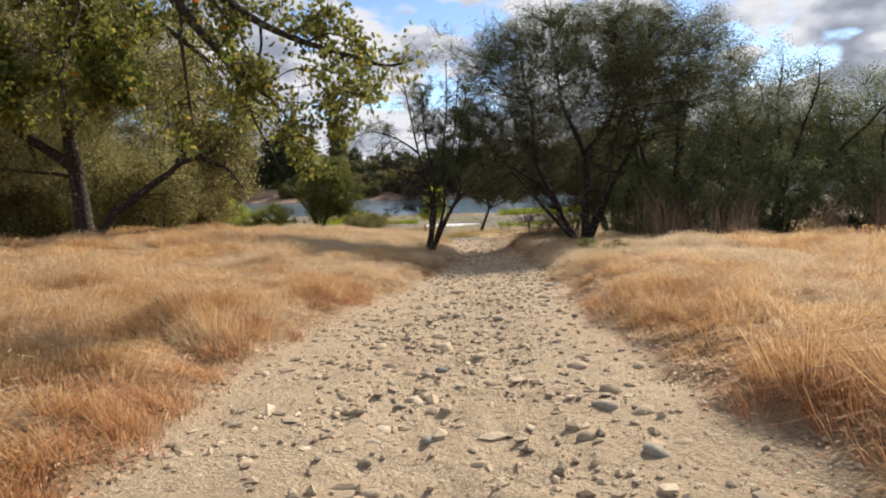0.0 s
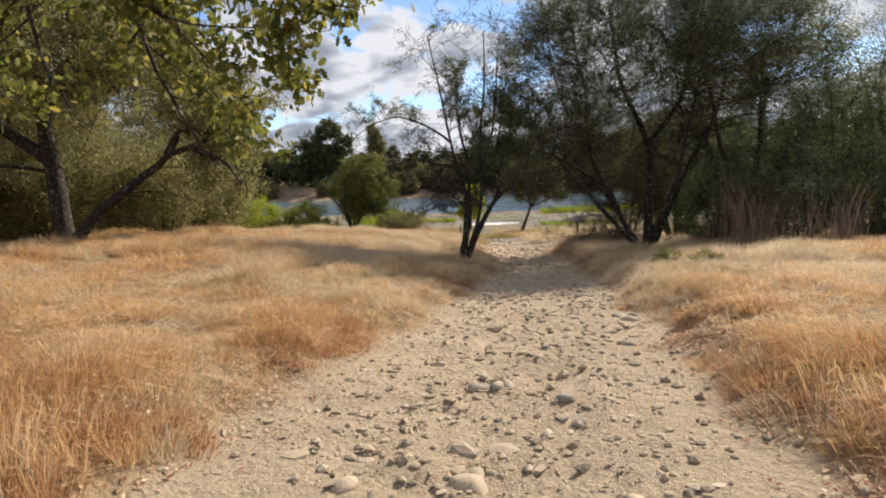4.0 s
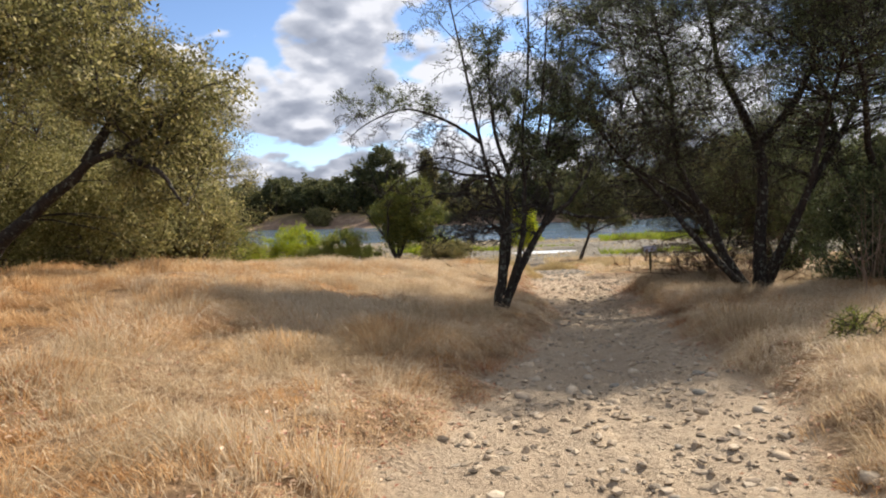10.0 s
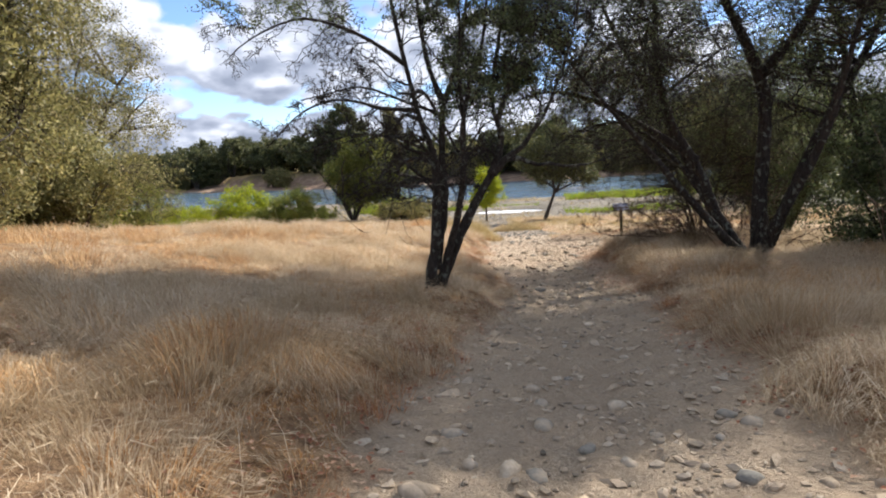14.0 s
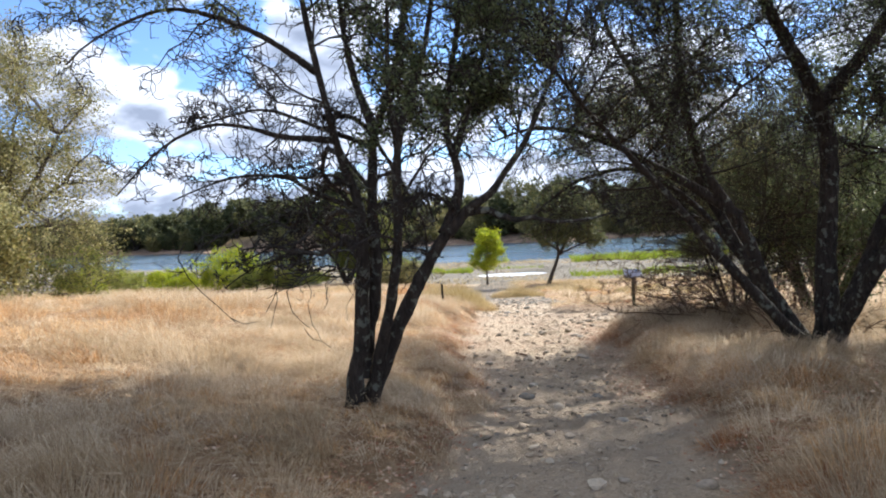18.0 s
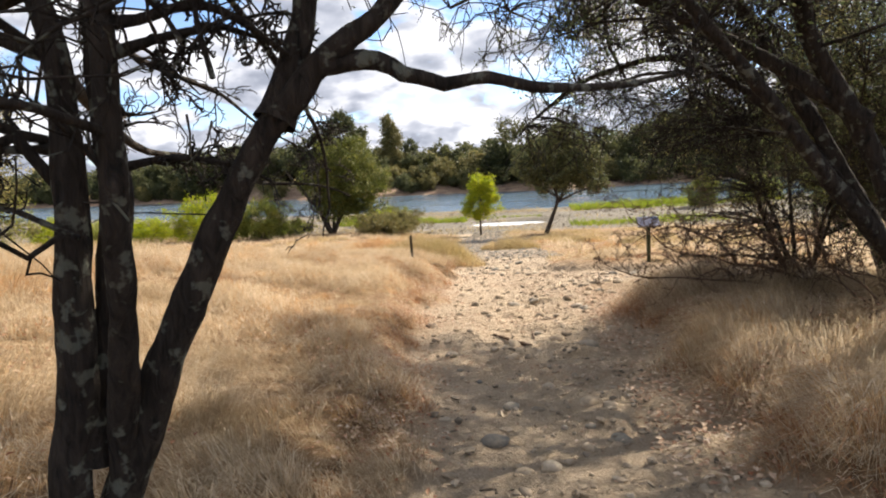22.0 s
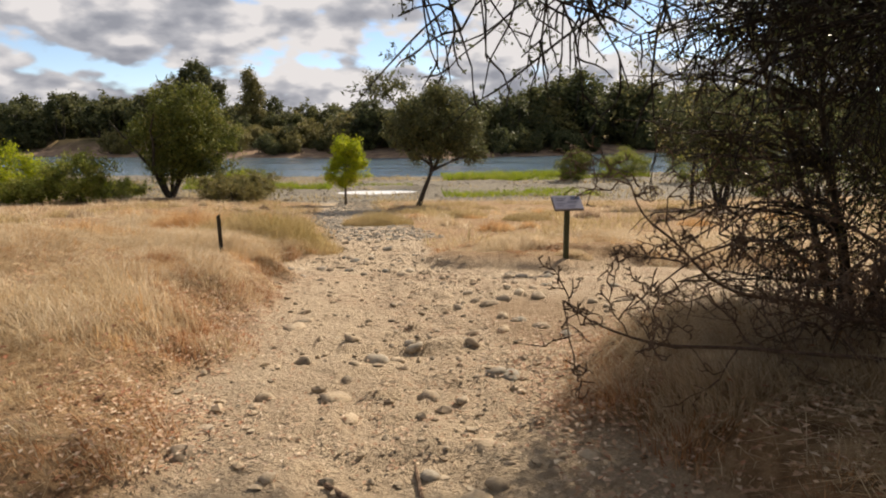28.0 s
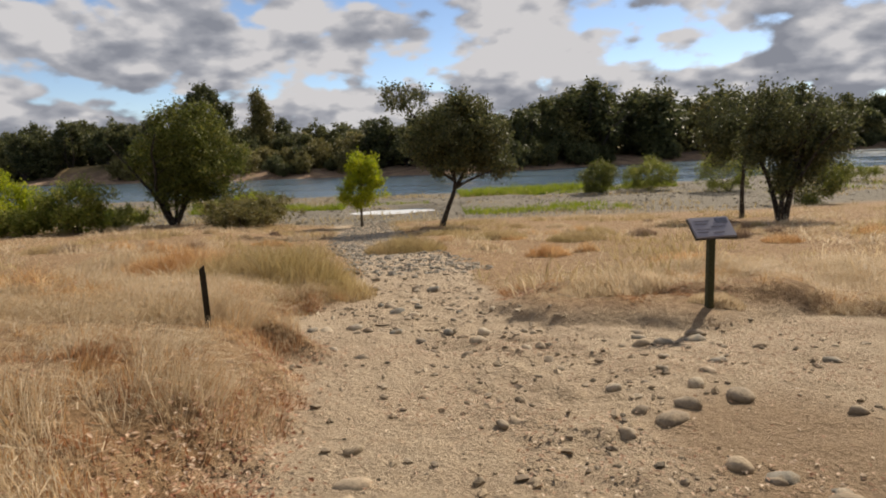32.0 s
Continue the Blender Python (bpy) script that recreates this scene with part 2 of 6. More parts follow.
M_STONE = stone_material("river_stone", [(0.0, (0.24, 0.195, 0.15)), (0.25, (0.40, 0.325, 0.235)), (0.5, (0.50, 0.405, 0.295)), (0.7, (0.33, 0.275, 0.21)), (1.0, (0.60, 0.51, 0.39))], 1)
M_STONE_DARK = stone_material("dark_stone", [(0.0, (0.20, 0.195, 0.175)), (0.5, (0.31, 0.285, 0.24)), (1.0, (0.44, 0.385, 0.31))], 2)
M_STONE_BLACK = stone_material("dark_gravel", [(0.0, (0.17, 0.145, 0.115)), (0.5, (0.27, 0.225, 0.17)), (1.0, (0.38, 0.315, 0.235))], 4)
M_COBBLE = stone_material("bar_cobble", [(0.0, (0.09, 0.085, 0.075)), (0.5, (0.15, 0.14, 0.12)), (1.0, (0.24, 0.22, 0.19))], 3)


def ground_material():
    m, t, b = material("ground_soil", 0.95)
    b.inputs["Specular IOR Level"].default_value = 0.15
    v = place_vec(t)

    def zone(name):
        a = t.nodes.new("ShaderNodeAttribute")
        a.attribute_name = name
        return a.outputs["Fac"]
    fine = noise_node(t, v, 55.0, 6.0, 0.7)
    mid = noise_node(t, v, 6.0, 5.0, 0.6)
    wide = noise_node(t, v, 0.9, 4.0, 0.55)
    grit = ramp_node(t, fine, [(0.30, (0.24, 0.185, 0.13)), (0.48, (0.44, 0.35, 0.25)), (0.7, (0.60, 0.495, 0.37))])
    cells = t.nodes.new("ShaderNodeTexVoronoi")
    cells.inputs["Scale"].default_value = 26.0
    t.links.new(v, cells.inputs["Vector"])
    chip = t.nodes.new("ShaderNodeSeparateColor")
    t.links.new(cells.outputs["Color"], chip.inputs[0])
    chips = ramp_node(t, chip.outputs[0], [(0.0, (0.42, 0.40, 0.38)), (0.6, (0.9, 0.88, 0.86)), (1.0, (1.35, 1.32, 1.28))])
    grit = mix_node(t, ramp_node(t, wide, [(0.35, (0.08, 0.08, 0.08)), (0.6, (0.32, 0.32, 0.32))]), grit, chips, "MULTIPLY")
    path = mix_node(t, ramp_node(t, mid, [(0.42, (0, 0, 0)), (0.66, (0.7, 0.7, 0.7))]), grit, (0.45, 0.35, 0.245))
    path = mix_node(t, ramp_node(t, wide, [(0.45, (0, 0, 0)), (0.62, (0.5, 0.5, 0.5))]), path, (0.38, 0.295, 0.21))
    soil = ramp_node(t, mid, [(0.3, (0.18, 0.11, 0.062)), (0.5, (0.345, 0.228, 0.13)), (0.72, (0.49, 0.35, 0.21))])
    soil = mix_node(t, 0.5, soil, ramp_node(t, fine, [(0.3, (0.35, 0.33, 0.3)), (0.65, (1, 1, 1))]), "MULTIPLY")
    gravel = ramp_node(t, noise_node(t, v, 9.0, 8.0, 0.75), [(0.35, (0.10, 0.09, 0.07)), (0.5, (0.19, 0.17, 0.135)), (0.66, (0.29, 0.26, 0.21))])
    # clay tone is darkened to hold the shade on the bank's face
    clay = ramp_node(t, noise_node(t, v, 0.35, 6.0, 0.65), [(0.35, (0.15, 0.105, 0.075)), (0.5, (0.24, 0.165, 0.115)), (0.68, (0.36, 0.27, 0.185))])
    far = ramp_node(t, noise_node(t, v, 0.05, 6.0, 0.65), [(0.4, (0.12, 0.11, 0.045)), (0.6, (0.34, 0.25, 0.12))])
    col = mix_node(t, zone("path"), soil, path)
    col = mix_node(t, math_node(t, "MULTIPLY", zone("silt"), 0.9), col, mix_node(t, 0.3, (0.25, 0.165, 0.095), grit, "MIX"))
    col = mix_node(t, zone("gravel"), col, gravel)
    col = mix_node(t, zone("far"), col, far)
    col = mix_node(t, zone("clay"), col, clay)
    t.links.new(col, b.inputs["Base Color"])
    clods = noise_node(t, v, 17.0, 5.0, 0.65)
    bump(t, b, math_node(t, "ADD", math_node(t, "ADD", math_node(t, "MULTIPLY", fine, 0.5), mid), math_node(t, "MULTIPLY", clods, 1.2)), 1.0, 0.06)
    return m


M_GROUND = ground_material()


def water_material():
    m, t, b = material("river_water", 0.09)
    v = place_vec(t)
    sq = t.nodes.new("ShaderNodeMapping")
    sq.inputs["Scale"].default_value = (0.55, 1.0, 1.0)
    t.links.new(v, sq.inputs["Vector"])
    n1 = noise_node(t, sq.outputs[0], 1.3, 4.0, 0.6)
    n2 = noise_node(t, sq.outputs[0], 0.12, 3.0, 0.5)
    b.inputs["Base Color"].default_value = (0.085, 0.135, 0.18, 1)
    b.inputs["Specular IOR Level"].default_value = 0.5
    b.inputs["IOR"].default_value = 1.33
    t.links.new(ramp_node(t, n2, [(0.4, (0.06, 0.06, 0.06)), (0.62, (0.22, 0.22, 0.22))]), b.inputs["Roughness"])
    bump(t, b, n1, 0.5, 0.25)
    return m


M_WATER = water_material()
M_POOL, pool_nodes, pool_base = material("pool_water", 0.4)
pool_base.inputs["Base Color"].default_value = (0.62, 0.64, 0.65, 1)
pool_base.inputs["Specular IOR Level"].default_value = 0.6
bump(pool_nodes, pool_base, noise_node(pool_nodes, place_vec(pool_nodes), 2.2, 4.0, 0.6), 0.35, 0.2)


def plain(name, color, rough, metal=0.0, var=0.25, scale=14.0):
    m, t, b = material(name, rough, metal)
    n = noise_node(t, object_vec(t), scale, 5.0, 0.6)
    d = tuple(c * (1 - var) for c in color)
    l = tuple(min(1, c * (1 + var)) for c in color)
    t.links.new(ramp_node(t, n, [(0.3, d), (0.7, l)]), b.inputs["Base Color"])
    bump(t, b, n, 0.2, 0.004)
    return m


M_POST_GREEN = plain("green_wood", (0.05, 0.055, 0.03), 0.8, 0.0, 0.4, 25)
M_PANEL = plain("faded_panel", (0.30, 0.30, 0.38), 0.45, 0.0, 0.15, 6)
M_PANEL_FRAME = plain("panel_frame", (0.06, 0.06, 0.06), 0.6)
M_PRINT_BLUE = plain("print_blue", (0.03, 0.05, 0.12), 0.45, 0.0, 0.3, 18)
M_PRINT_GREY = plain("print_grey", (0.13, 0.12, 0.16), 0.5, 0.0, 0.2, 18)
M_STAKE = plain("stake_metal", (0.035, 0.03, 0.022), 0.75, 0.2, 0.5, 30)


# ---- building helpers ----
def mesh_of(name, verts, faces, mat, smooth=False):
    """A mesh from arrays of places and of faces with equally many corners."""
    verts, faces = np.asarray(verts, np.float32), np.asarray(faces, np.int32)
    me = bpy.data.meshes.new(name)
    count, corners = faces.shape
    me.vertices.add(len(verts))
    me.vertices.foreach_set("co", verts.ravel())
    me.loops.add(count * corners)
    me.loops.foreach_set("vertex_index", faces.ravel())
    me.polygons.add(count)
    me.polygons.foreach_set("loop_start", np.arange(0, count * corners, corners, dtype=np.int32))
    me.polygons.foreach_set("use_smooth", np.full(count, smooth))
    me.update(calc_edges=True)
    me.materials.append(mat)
    return me


def piece(name, me, parent=None, label="", at=None):
    ob = new(name, me)
    if at is not None:
        ob.matrix_world = at
    if parent is not None:
        ob.parent = parent
    if label:
        tagged(ob, label)
    return ob


def part(name, bm, mat, parent, label="", smooth=False):
    """Links a bmesh as one mesh object under a thing or a part."""
    me = bpy.data.meshes.new(name)
    bm.to_mesh(me)
    bm.free()
    me.materials.append(mat)
    if smooth:
        for p in me.polygons:
            p.use_smooth = True
    return piece(name, me, parent, label)


def box_bm(size, m=None, bevel=0.0):
    bm = bmesh.new()
    bmesh.ops.create_cube(bm, size=1.0, matrix=(m or Matrix()) @ Matrix.Diagonal((*size, 1)))
    if bevel:
        bmesh.ops.bevel(bm, geom=list(bm.edges), offset=bevel, segments=2, affect="EDGES")
    return bm


def hash01(i, j, seed):
    h = np.sin(i * 127.1 + j * 311.7 + seed * 74.7) * 43758.5453
    return h - np.floor(h)


def lump(x, y, size, seed=0):
    """Smooth value noise in 0..1 over the plan, with features of that size in metres."""
    u, v = np.asarray(x, float) / size, np.asarray(y, float) / size
    i, j = np.floor(u), np.floor(v)
    f, g = u - i, v - j
    f, g = f * f * (3 - 2 * f), g * g * (3 - 2 * g)
    a, b = hash01(i, j, seed), hash01(i + 1, j, seed)
    c, d = hash01(i, j + 1, seed), hash01(i + 1, j + 1, seed)
    return (a * (1 - f) + b * f) * (1 - g) + (c * (1 - f) + d * f) * g


def step(a, b, v):
    s = np.clip((np.asarray(v, float) - a) / (b - a), 0, 1)
    return s * s * (3 - 2 * s)


# ---- plan of the ground ----
WATER = -6.75


def path_left(y):
    return np.interp(y, [-30, 3, 7, 9.5, 13.5, 18, 21, 24, 27, 30, 33, 36, 39, 41, 44, 50, 60, 75, 90],
                     [-1.45, -1.52, -1.8, -1.55, -0.8, -0.1, 0.1, 0.5, 0.6, 0.2, -0.2, -0.35, -0.5, -1.6, -0.5, -0.5, -2.2, -4.0, -6])


def path_right(y):
    return np.interp(y, [-30, 4, 10, 16, 20, 24, 28, 31, 33, 34.5, 36, 38.5, 40.5, 42, 46, 50, 60, 75, 90],
                     [2.55, 2.5, 2.4, 2.6, 2.9, 3.1, 2.95, 2.85, 3.0, 3.7, 9.0, 9.0, 5.0, 2.3, 2.2, 2.4, 0.9, -0.5, -1])


def far_edge(x):
    return np.interp(x, [-500, -250, -130, -90, -60, -14, 15, 75, 160, 500], [430, 300, 246, 226, 208, 200, 190, 212, 255, 420]) + 3 * (lump(x, 0 * np.asarray(x), 14, 5) - 0.5)


def near_edge(x):
    return np.interp(x, [-500, -110, -85, -55, -20, 0, 37, 77, 200, 500], [230, 160, 152, 137, 127, 125, 126, 140, 190, 330]) + 5 * (lump(x, 0 * np.asarray(x), 9, 6) - 0.5)


def outside_path(x, y):
    wob = 0.5 * (lump(x, y, 0.8, 11) - 0.5) + 0.25 * (lump(x, y, 0.3, 12) - 0.5)
    return np.maximum(path_left(y) - x, x - path_right(y)) + wob


def island(x, y):
    """The low grassy island beside the sign, with its washed-out edge."""
    d = np.hypot((x - 4.7) / 2.9, (y - 41.9) / 2.6) + 0.25 * (lump(x, y, 0.9, 31) - 0.5)
    return 1 - step(0.62, 1.0, d)


def silt(x, y):
    """Smooth trodden brown dirt where the track bends round the shrubs."""
    return (1 - step(0.55, 1.1, np.hypot((x - 3.5) / 1.15, (y - 35.4) / 2.2) + 0.5 * (lump(x, y, 0.9, 33) - 0.5))) * (outside_path(x, y) < 0.2)


def pools(x, y):
    p = 1 - step(0.6, 1.1, np.hypot((x + 0.6) / 5.2, (y - 96.5) / 3.4))
    return np.maximum(p, 1 - step(0.5, 1.1, np.hypot((x - 3) / 5.0, (y - 101) / 2.2)))


def ground_z(x, y):
    x, y = np.asarray(x, float), np.asarray(y, float)
    z = np.interp(y, [-300, -70, -40, 0, 5, 9, 18, 24, 30, 33, 36, 39, 43, 62, 75, 86, 96, 108, 122, 126],
                  [3.6, 3.2, 2.4, 0.12, -0.19, -0.46, -1.12, -1.72, -2.17, -2.26, -2.48, -2.74, -3.15, -4.65, -5.6, -6.25, -6.4, -6.45, -6.5, -6.6])
    out = outside_path(x, y)
    # the field on the upper side is a bench that falls away late, the lower side follows the track
    bench = np.interp(y, [-300, -40, 0, 10, 25, 33, 38, 46, 60, 76, 90, 120],
                      [3.6, 2.4, 0.35, 0.12, -0.3, -0.75, -1.4, -2.7, -3.9, -5.0, -6.1, -6.5])
    rise = np.interp(y, [-40, 20, 33, 38, 44, 52, 80], [0.26, 0.32, 0.36, 0.58, 0.45, 0.15, 0.0]) * np.where(x < 0.5, 1.0, 1 - 0.85 * step(31, 35, y))
    upper = (x < path_left(y)) * step(0.3, 9, out)
    z = z + rise * np.where(x > 0.8, step(-0.1, 0.75, out), step(-0.15, 0.9, out))
    z = z * (1 - upper) + bench * upper
    z = z - 0.18 * (x > path_right(y)) * step(4, 10, out) * (1 - step(40, 60, y))
    z = z + (0.22 * (lump(x, y, 4.5, 1) - 0.5) + 0.5 * (lump(x, y, 17, 2) - 0.5) * step(2, 9, out)) * step(0.0, 1.5, out)
    z = z + 0.05 * (lump(x, y, 0.55, 3) - 0.5) + 0.03 * (lump(x, y, 0.21, 4) - 0.5)
    # trodden clods between smoother dirt margins
    mid = (path_left(y) + np.minimum(path_right(y), 4.5)) / 2
    rough = (1 - step(-0.5, 0.0, out)) * (1 - silt(x, y)) * np.clip(0.25 + 1.1 * np.exp(-((x - mid - 0.3 * (lump(x, y, 3, 15) - 0.5)) / 0.95) ** 2), 0, 1)
    clod = step(0.52, 0.70, lump(x, y, 0.15, 13)) * 0.034 + step(0.5, 0.8, lump(x + 3, y, 0.36, 14)) * 0.035
    z = z + rough * (clod - 0.02) * (y < 60)
    z = z - 0.06 * np.exp(-((x - (path_left(y) + path_right(y)) / 2) / 0.9) ** 2) * (y < 34)
    z = z + 0.24 * island(x, y) + 0.05 * step(0.1, 0.35, island(x, y))
    bar = step(84, 92, y)
    z = z + bar * 0.25 * (lump(x, y, 6, 7) - 0.5)
    z = z - 0.55 * pools(x, y)
    ne, fe = near_edge(x), far_edge(x)
    bed = -7.6 + 0 * x
    wet = step(-3, 4, y - ne)
    z = z * (1 - wet) + bed * wet
    d = y - fe
    bluff = step(-46, -76, x) * (1 - step(-125, -150, x))
    low_bank = np.interp(d, [-4, 0, 4, 12, 30, 90, 400, 3000], [-7.6, -6.8, -6.0, -4.6, -3.2, -1.0, 3.0, 8.0])
    cut_bank = np.interp(d, [-4, 0, 5, 13, 15.5, 17, 40, 400, 3000], [-7.6, -6.8, -6.2, -5.4, -3.2, -2.0, -1.4, 3.0, 8.0])
    over = low_bank * (1 - bluff) + cut_bank * bluff + 0.8 * (lump(x, y, 9, 8) - 0.5) * step(2, 10, d)
    return np.where(d > -4, over, z)


def bank_z(x, y):
    return float(ground_z(np.array([x]), np.array([y]))[0])


def lines(fine_a, fine_b, fine, reach_a, reach_b, grow):
    mid = np.arange(fine_a, fine_b, fine)
    up, v, s = [], mid[-1], fine
    while v < reach_b:
        s *= grow
        v += s
        up.append(v)
    down, v, s = [], mid[0], fine
    while v > reach_a:
        s *= grow
        v -= s
        down.append(v)
    return np.array(down[::-1] + list(mid) + up)


gx = lines(-2.6, 4.2, 0.055, -2500, 2500, 1.045)
gy = np.concatenate([lines(1.5, 46, 0.075, -1500, 46, 1.06)[:-1], np.arange(46, 120, 0.5), lines(120, 215, 1.3, 119, 3200, 1.08)[1:]])
gy = np.unique(gy)
X, Y = np.meshgrid(gx, gy)
Z = ground_z(X, Y)
idx = np.arange(X.size).reshape(X.shape)
quads = np.stack([idx[:-1, :-1], idx[:-1, 1:], idx[1:, 1:], idx[1:, :-1]], -1).reshape(-1, 4)
me = mesh_of("ground", np.stack([X, Y, Z], -1).reshape(-1, 3), quads, M_GROUND, True)


def zone(me, name, values):
    a = me.attributes.new(name, "FLOAT", "POINT")
    a.data.foreach_set("value", np.asarray(values, np.float32).ravel())


out = outside_path(X, Y)
far_d = Y - far_edge(X)
zone(me, "path", (1 - step(-0.1, 0.35, out)) * (1 - island(X, Y)))
zone(me, "silt", silt(X, Y))
zone(me, "gravel", step(80, 88, Y + 8 * (lump(X, Y, 7, 21) - 0.5)) * (far_d < -4) * 1.0)
zone(me, "far", step(6, 16, far_d))
zone(me, "clay", step(-3, 0, far_d) * (1 - step(15.8, 17.5, far_d)))
ground = tagged(piece("ground", me), "dry sloping ground with a stony dirt track to the river", "ground", kind="structure")

# river surface, kept off the land by the shape of its bed
wx = np.concatenate([np.arange(-700, 701, 20.0)])
wy = np.concatenate([np.arange(84, 200, 8.0), np.arange(200, 420, 40.0)])
WX, WY = np.meshgrid(wx, wy)
wi = np.arange(WX.size).reshape(WX.shape)
wq = np.stack([wi[:-1, :-1], wi[:-1, 1:], wi[1:, 1:], wi[1:, :-1]], -1).reshape(-1, 4)
river = tagged(piece("river", mesh_of("river", np.stack([WX, WY, 0 * WX + WATER], -1).reshape(-1, 3), wq, M_WATER, True)),
               "calm blue river below the dry bank", "water", kind="structure")


# shallow pool on the gravel bar
ring = np.linspace(0, 2 * np.pi, 40, endpoint=False)
wob = 1 + 0.12 * np.sin(3 * ring + 1) + 0.07 * np.sin(7 * ring)
edge = np.stack([-0.6 + 5.0 * wob * np.cos(ring), 96.5 + 3.2 * wob * np.sin(ring), 0 * ring - 6.55], -1)
V = np.concatenate([[(-0.6, 96.5, -6.55)], edge])
F = np.stack([np.zeros(40, int), 1 + np.arange(40), 1 + (np.arange(40) + 1) % 40], -1)
tagged(piece("shallow_pool", mesh_of("shallow_pool", V, F, M_POOL)), "bright shallow pool on the gravel bar", "water", kind="structure")


# ---- plants: shared makers ----
def unit(v):
    return v / np.maximum(np.linalg.norm(v, axis=-1, keepdims=True), 1e-9)


def tubes(branches, sides_of):
    """Tapered tubes along polylines (points, radii, level); returns places and four-cornered faces."""
    V, F, n0 = [], [], 0
    for pts, rad, lev in branches:
        k, n = sides_of(lev), len(pts)
        tang = unit(np.gradient(pts, axis=0))
        ref = np.array([0.31, 0.94, 0.13]) if abs(tang[0, 2]) > 0.7 else np.array([0.0, 0.0, 1.0])
        a = unit(np.cross(tang, ref))
        b = np.cross(tang, a)
        ang = np.linspace(0, 2 * np.pi, k, endpoint=False)
        ring = a[:, None] * np.cos(ang)[None, :, None] + b[:, None] * np.sin(ang)[None, :, None]
        V.append((pts[:, None] + ring * rad[:, None, None]).reshape(-1, 3))
        i = np.arange(n * k).reshape(n, k)
        j = np.roll(i, -1, axis=1)
        F.append(np.stack([i[:-1], j[:-1], j[1:], i[1:]], -1).reshape(-1, 4) + n0)
        n0 += n * k
    return np.concatenate(V), np.concatenate(F)


def bend(rng, start, way, length, n, wander, lift):
    """A wandering polyline from start; lift pulls it up (or down) on the way."""
    pts, d = [np.array(start, float)], unit(np.array(way, float))
    for _ in range(n):
        d = unit(d + rng.normal(0, wander, 3) + np.array([0, 0, lift]))
        pts.append(pts[-1] + d * length / n)
    return np.array(pts)


def sprout(rng, stems, levels):
    """Branches out of given stems. levels: (how many per metre or per branch, length share, angle, wander, lift, radius share, from where on)."""
    branches = [(np.asarray(p, float), np.asarray(r, float), 0) for p, r in stems]
    last = list(branches)
    tips = []
    for lev, (count, share, angle, wander, lift, thin, start) in enumerate(levels, 1):
        nxt = []
        for pts, rad, _ in last:
            seg = np.linalg.norm(np.diff(pts, axis=0), axis=1)
            run = np.concatenate([[0], np.cumsum(seg)])
            total = run[-1]
            many = count * min(1.0, total / 2.2) if lev == 1 and share < 0 else count
            for q in range(max(1, int(round(many * (0.75 + 0.5 * rng.random()))))):
                s = total * (start + (1 - start) * (q + rng.random()) / max(1, many))
                s = min(s, total * 0.999)
                k = min(int(np.searchsorted(run, s)) - 1, len(seg) - 1)
                k = max(k, 0)
                f = (s - run[k]) / max(seg[k], 1e-6)
                p = pts[k] * (1 - f) + pts[k + 1] * f
                r = (rad[k] * (1 - f) + rad[k + 1] * f) * thin
                d = unit(pts[k + 1] - pts[k])
                side = unit(np.cross(d, rng.normal(0, 1, 3)))
                an = math.radians(angle * (0.7 + 0.6 * rng.random()))
                way = d * math.cos(an) + side * math.sin(an)
                L = (share if share > 0 else -share * total) * (0.6 + 0.8 * rng.random()) * (1.0 - 0.35 * s / total if share < 0 else 1.0)
                n = 5 if lev < len(levels) else 4
                line = bend(rng, p, way, L, n, wander, lift)
                nxt.append((line, np.linspace(max(r, 0.0055), max(r * 0.3, 0.003), n + 1), lev))
        branches += nxt
        last = nxt
    return branches, last


def along(rng, branches, per, spread):
    """Places scattered about branches."""
    P = []
    for pts, _, _ in branches:
        f = rng.random(per) * (len(pts) - 1)
        k = np.minimum(f.astype(int), len(pts) - 2)
        P.append(pts[k] + (pts[k + 1] - pts[k]) * (f - k)[:, None])
    P = np.concatenate(P)
    return P + rng.normal(0, spread, P.shape)


def leaf_mesh(name, rng, P, small, large, slim, mat, droop=0.0):
    """Small folded diamond leaves at the places P, turned at random."""
    n = len(P)
    a = rng.normal(0, 1, (n, 3))
    a[:, 2] -= droop
    a = unit(a)
    b = unit(np.cross(a, rng.normal(0, 1, (n, 3))))
    c = np.cross(a, b)
    s = (small + (large - small) * rng.random(n))[:, None]
    V = np.stack([P - a * s * 0.5, P + b * s * slim * 0.5 + c * s * 0.06, P + a * s * 0.5, P - b * s * slim * 0.5 + c * s * 0.06], 1)
    return mesh_of(name, V.reshape(-1, 3), np.arange(4 * n).reshape(n, 4), mat)


LOBES = [(0.0, -0.5), (0.12, -0.38), (0.30, -0.30), (0.17, -0.16), (0.42, 0.02), (0.18, 0.12), (0.30, 0.32), (0.0, 0.5),
         (-0.30, 0.32), (-0.18, 0.12), (-0.42, 0.02), (-0.17, -0.16), (-0.30, -0.30), (-0.12, -0.38)]


def lobed_mesh(name, rng, P, small, large, mat):
    """Lobed oak leaves."""
    n, k = len(P), len(LOBES)
    a = rng.normal(0, 1, (n, 3))
    a[:, 2] -= 0.6
    a = unit(a)
    b = unit(np.cross(a, rng.normal(0, 1, (n, 3))))
    s = (small + (large - small) * rng.random(n))[:, None, None]
    u = np.array(LOBES)
    V = P[:, None] + s * (b[:, None] * u[None, :, :1] + a[:, None] * u[None, :, 1:])
    return mesh_of(name, V.reshape(-1, 3), np.arange(k * n).reshape(n, k), mat)


def tree(name, base, label, category, group=""):
    root = new(name)
    root.location = base
    root.empty_display_size = 0.2
    return tagged(root, label, category, group)


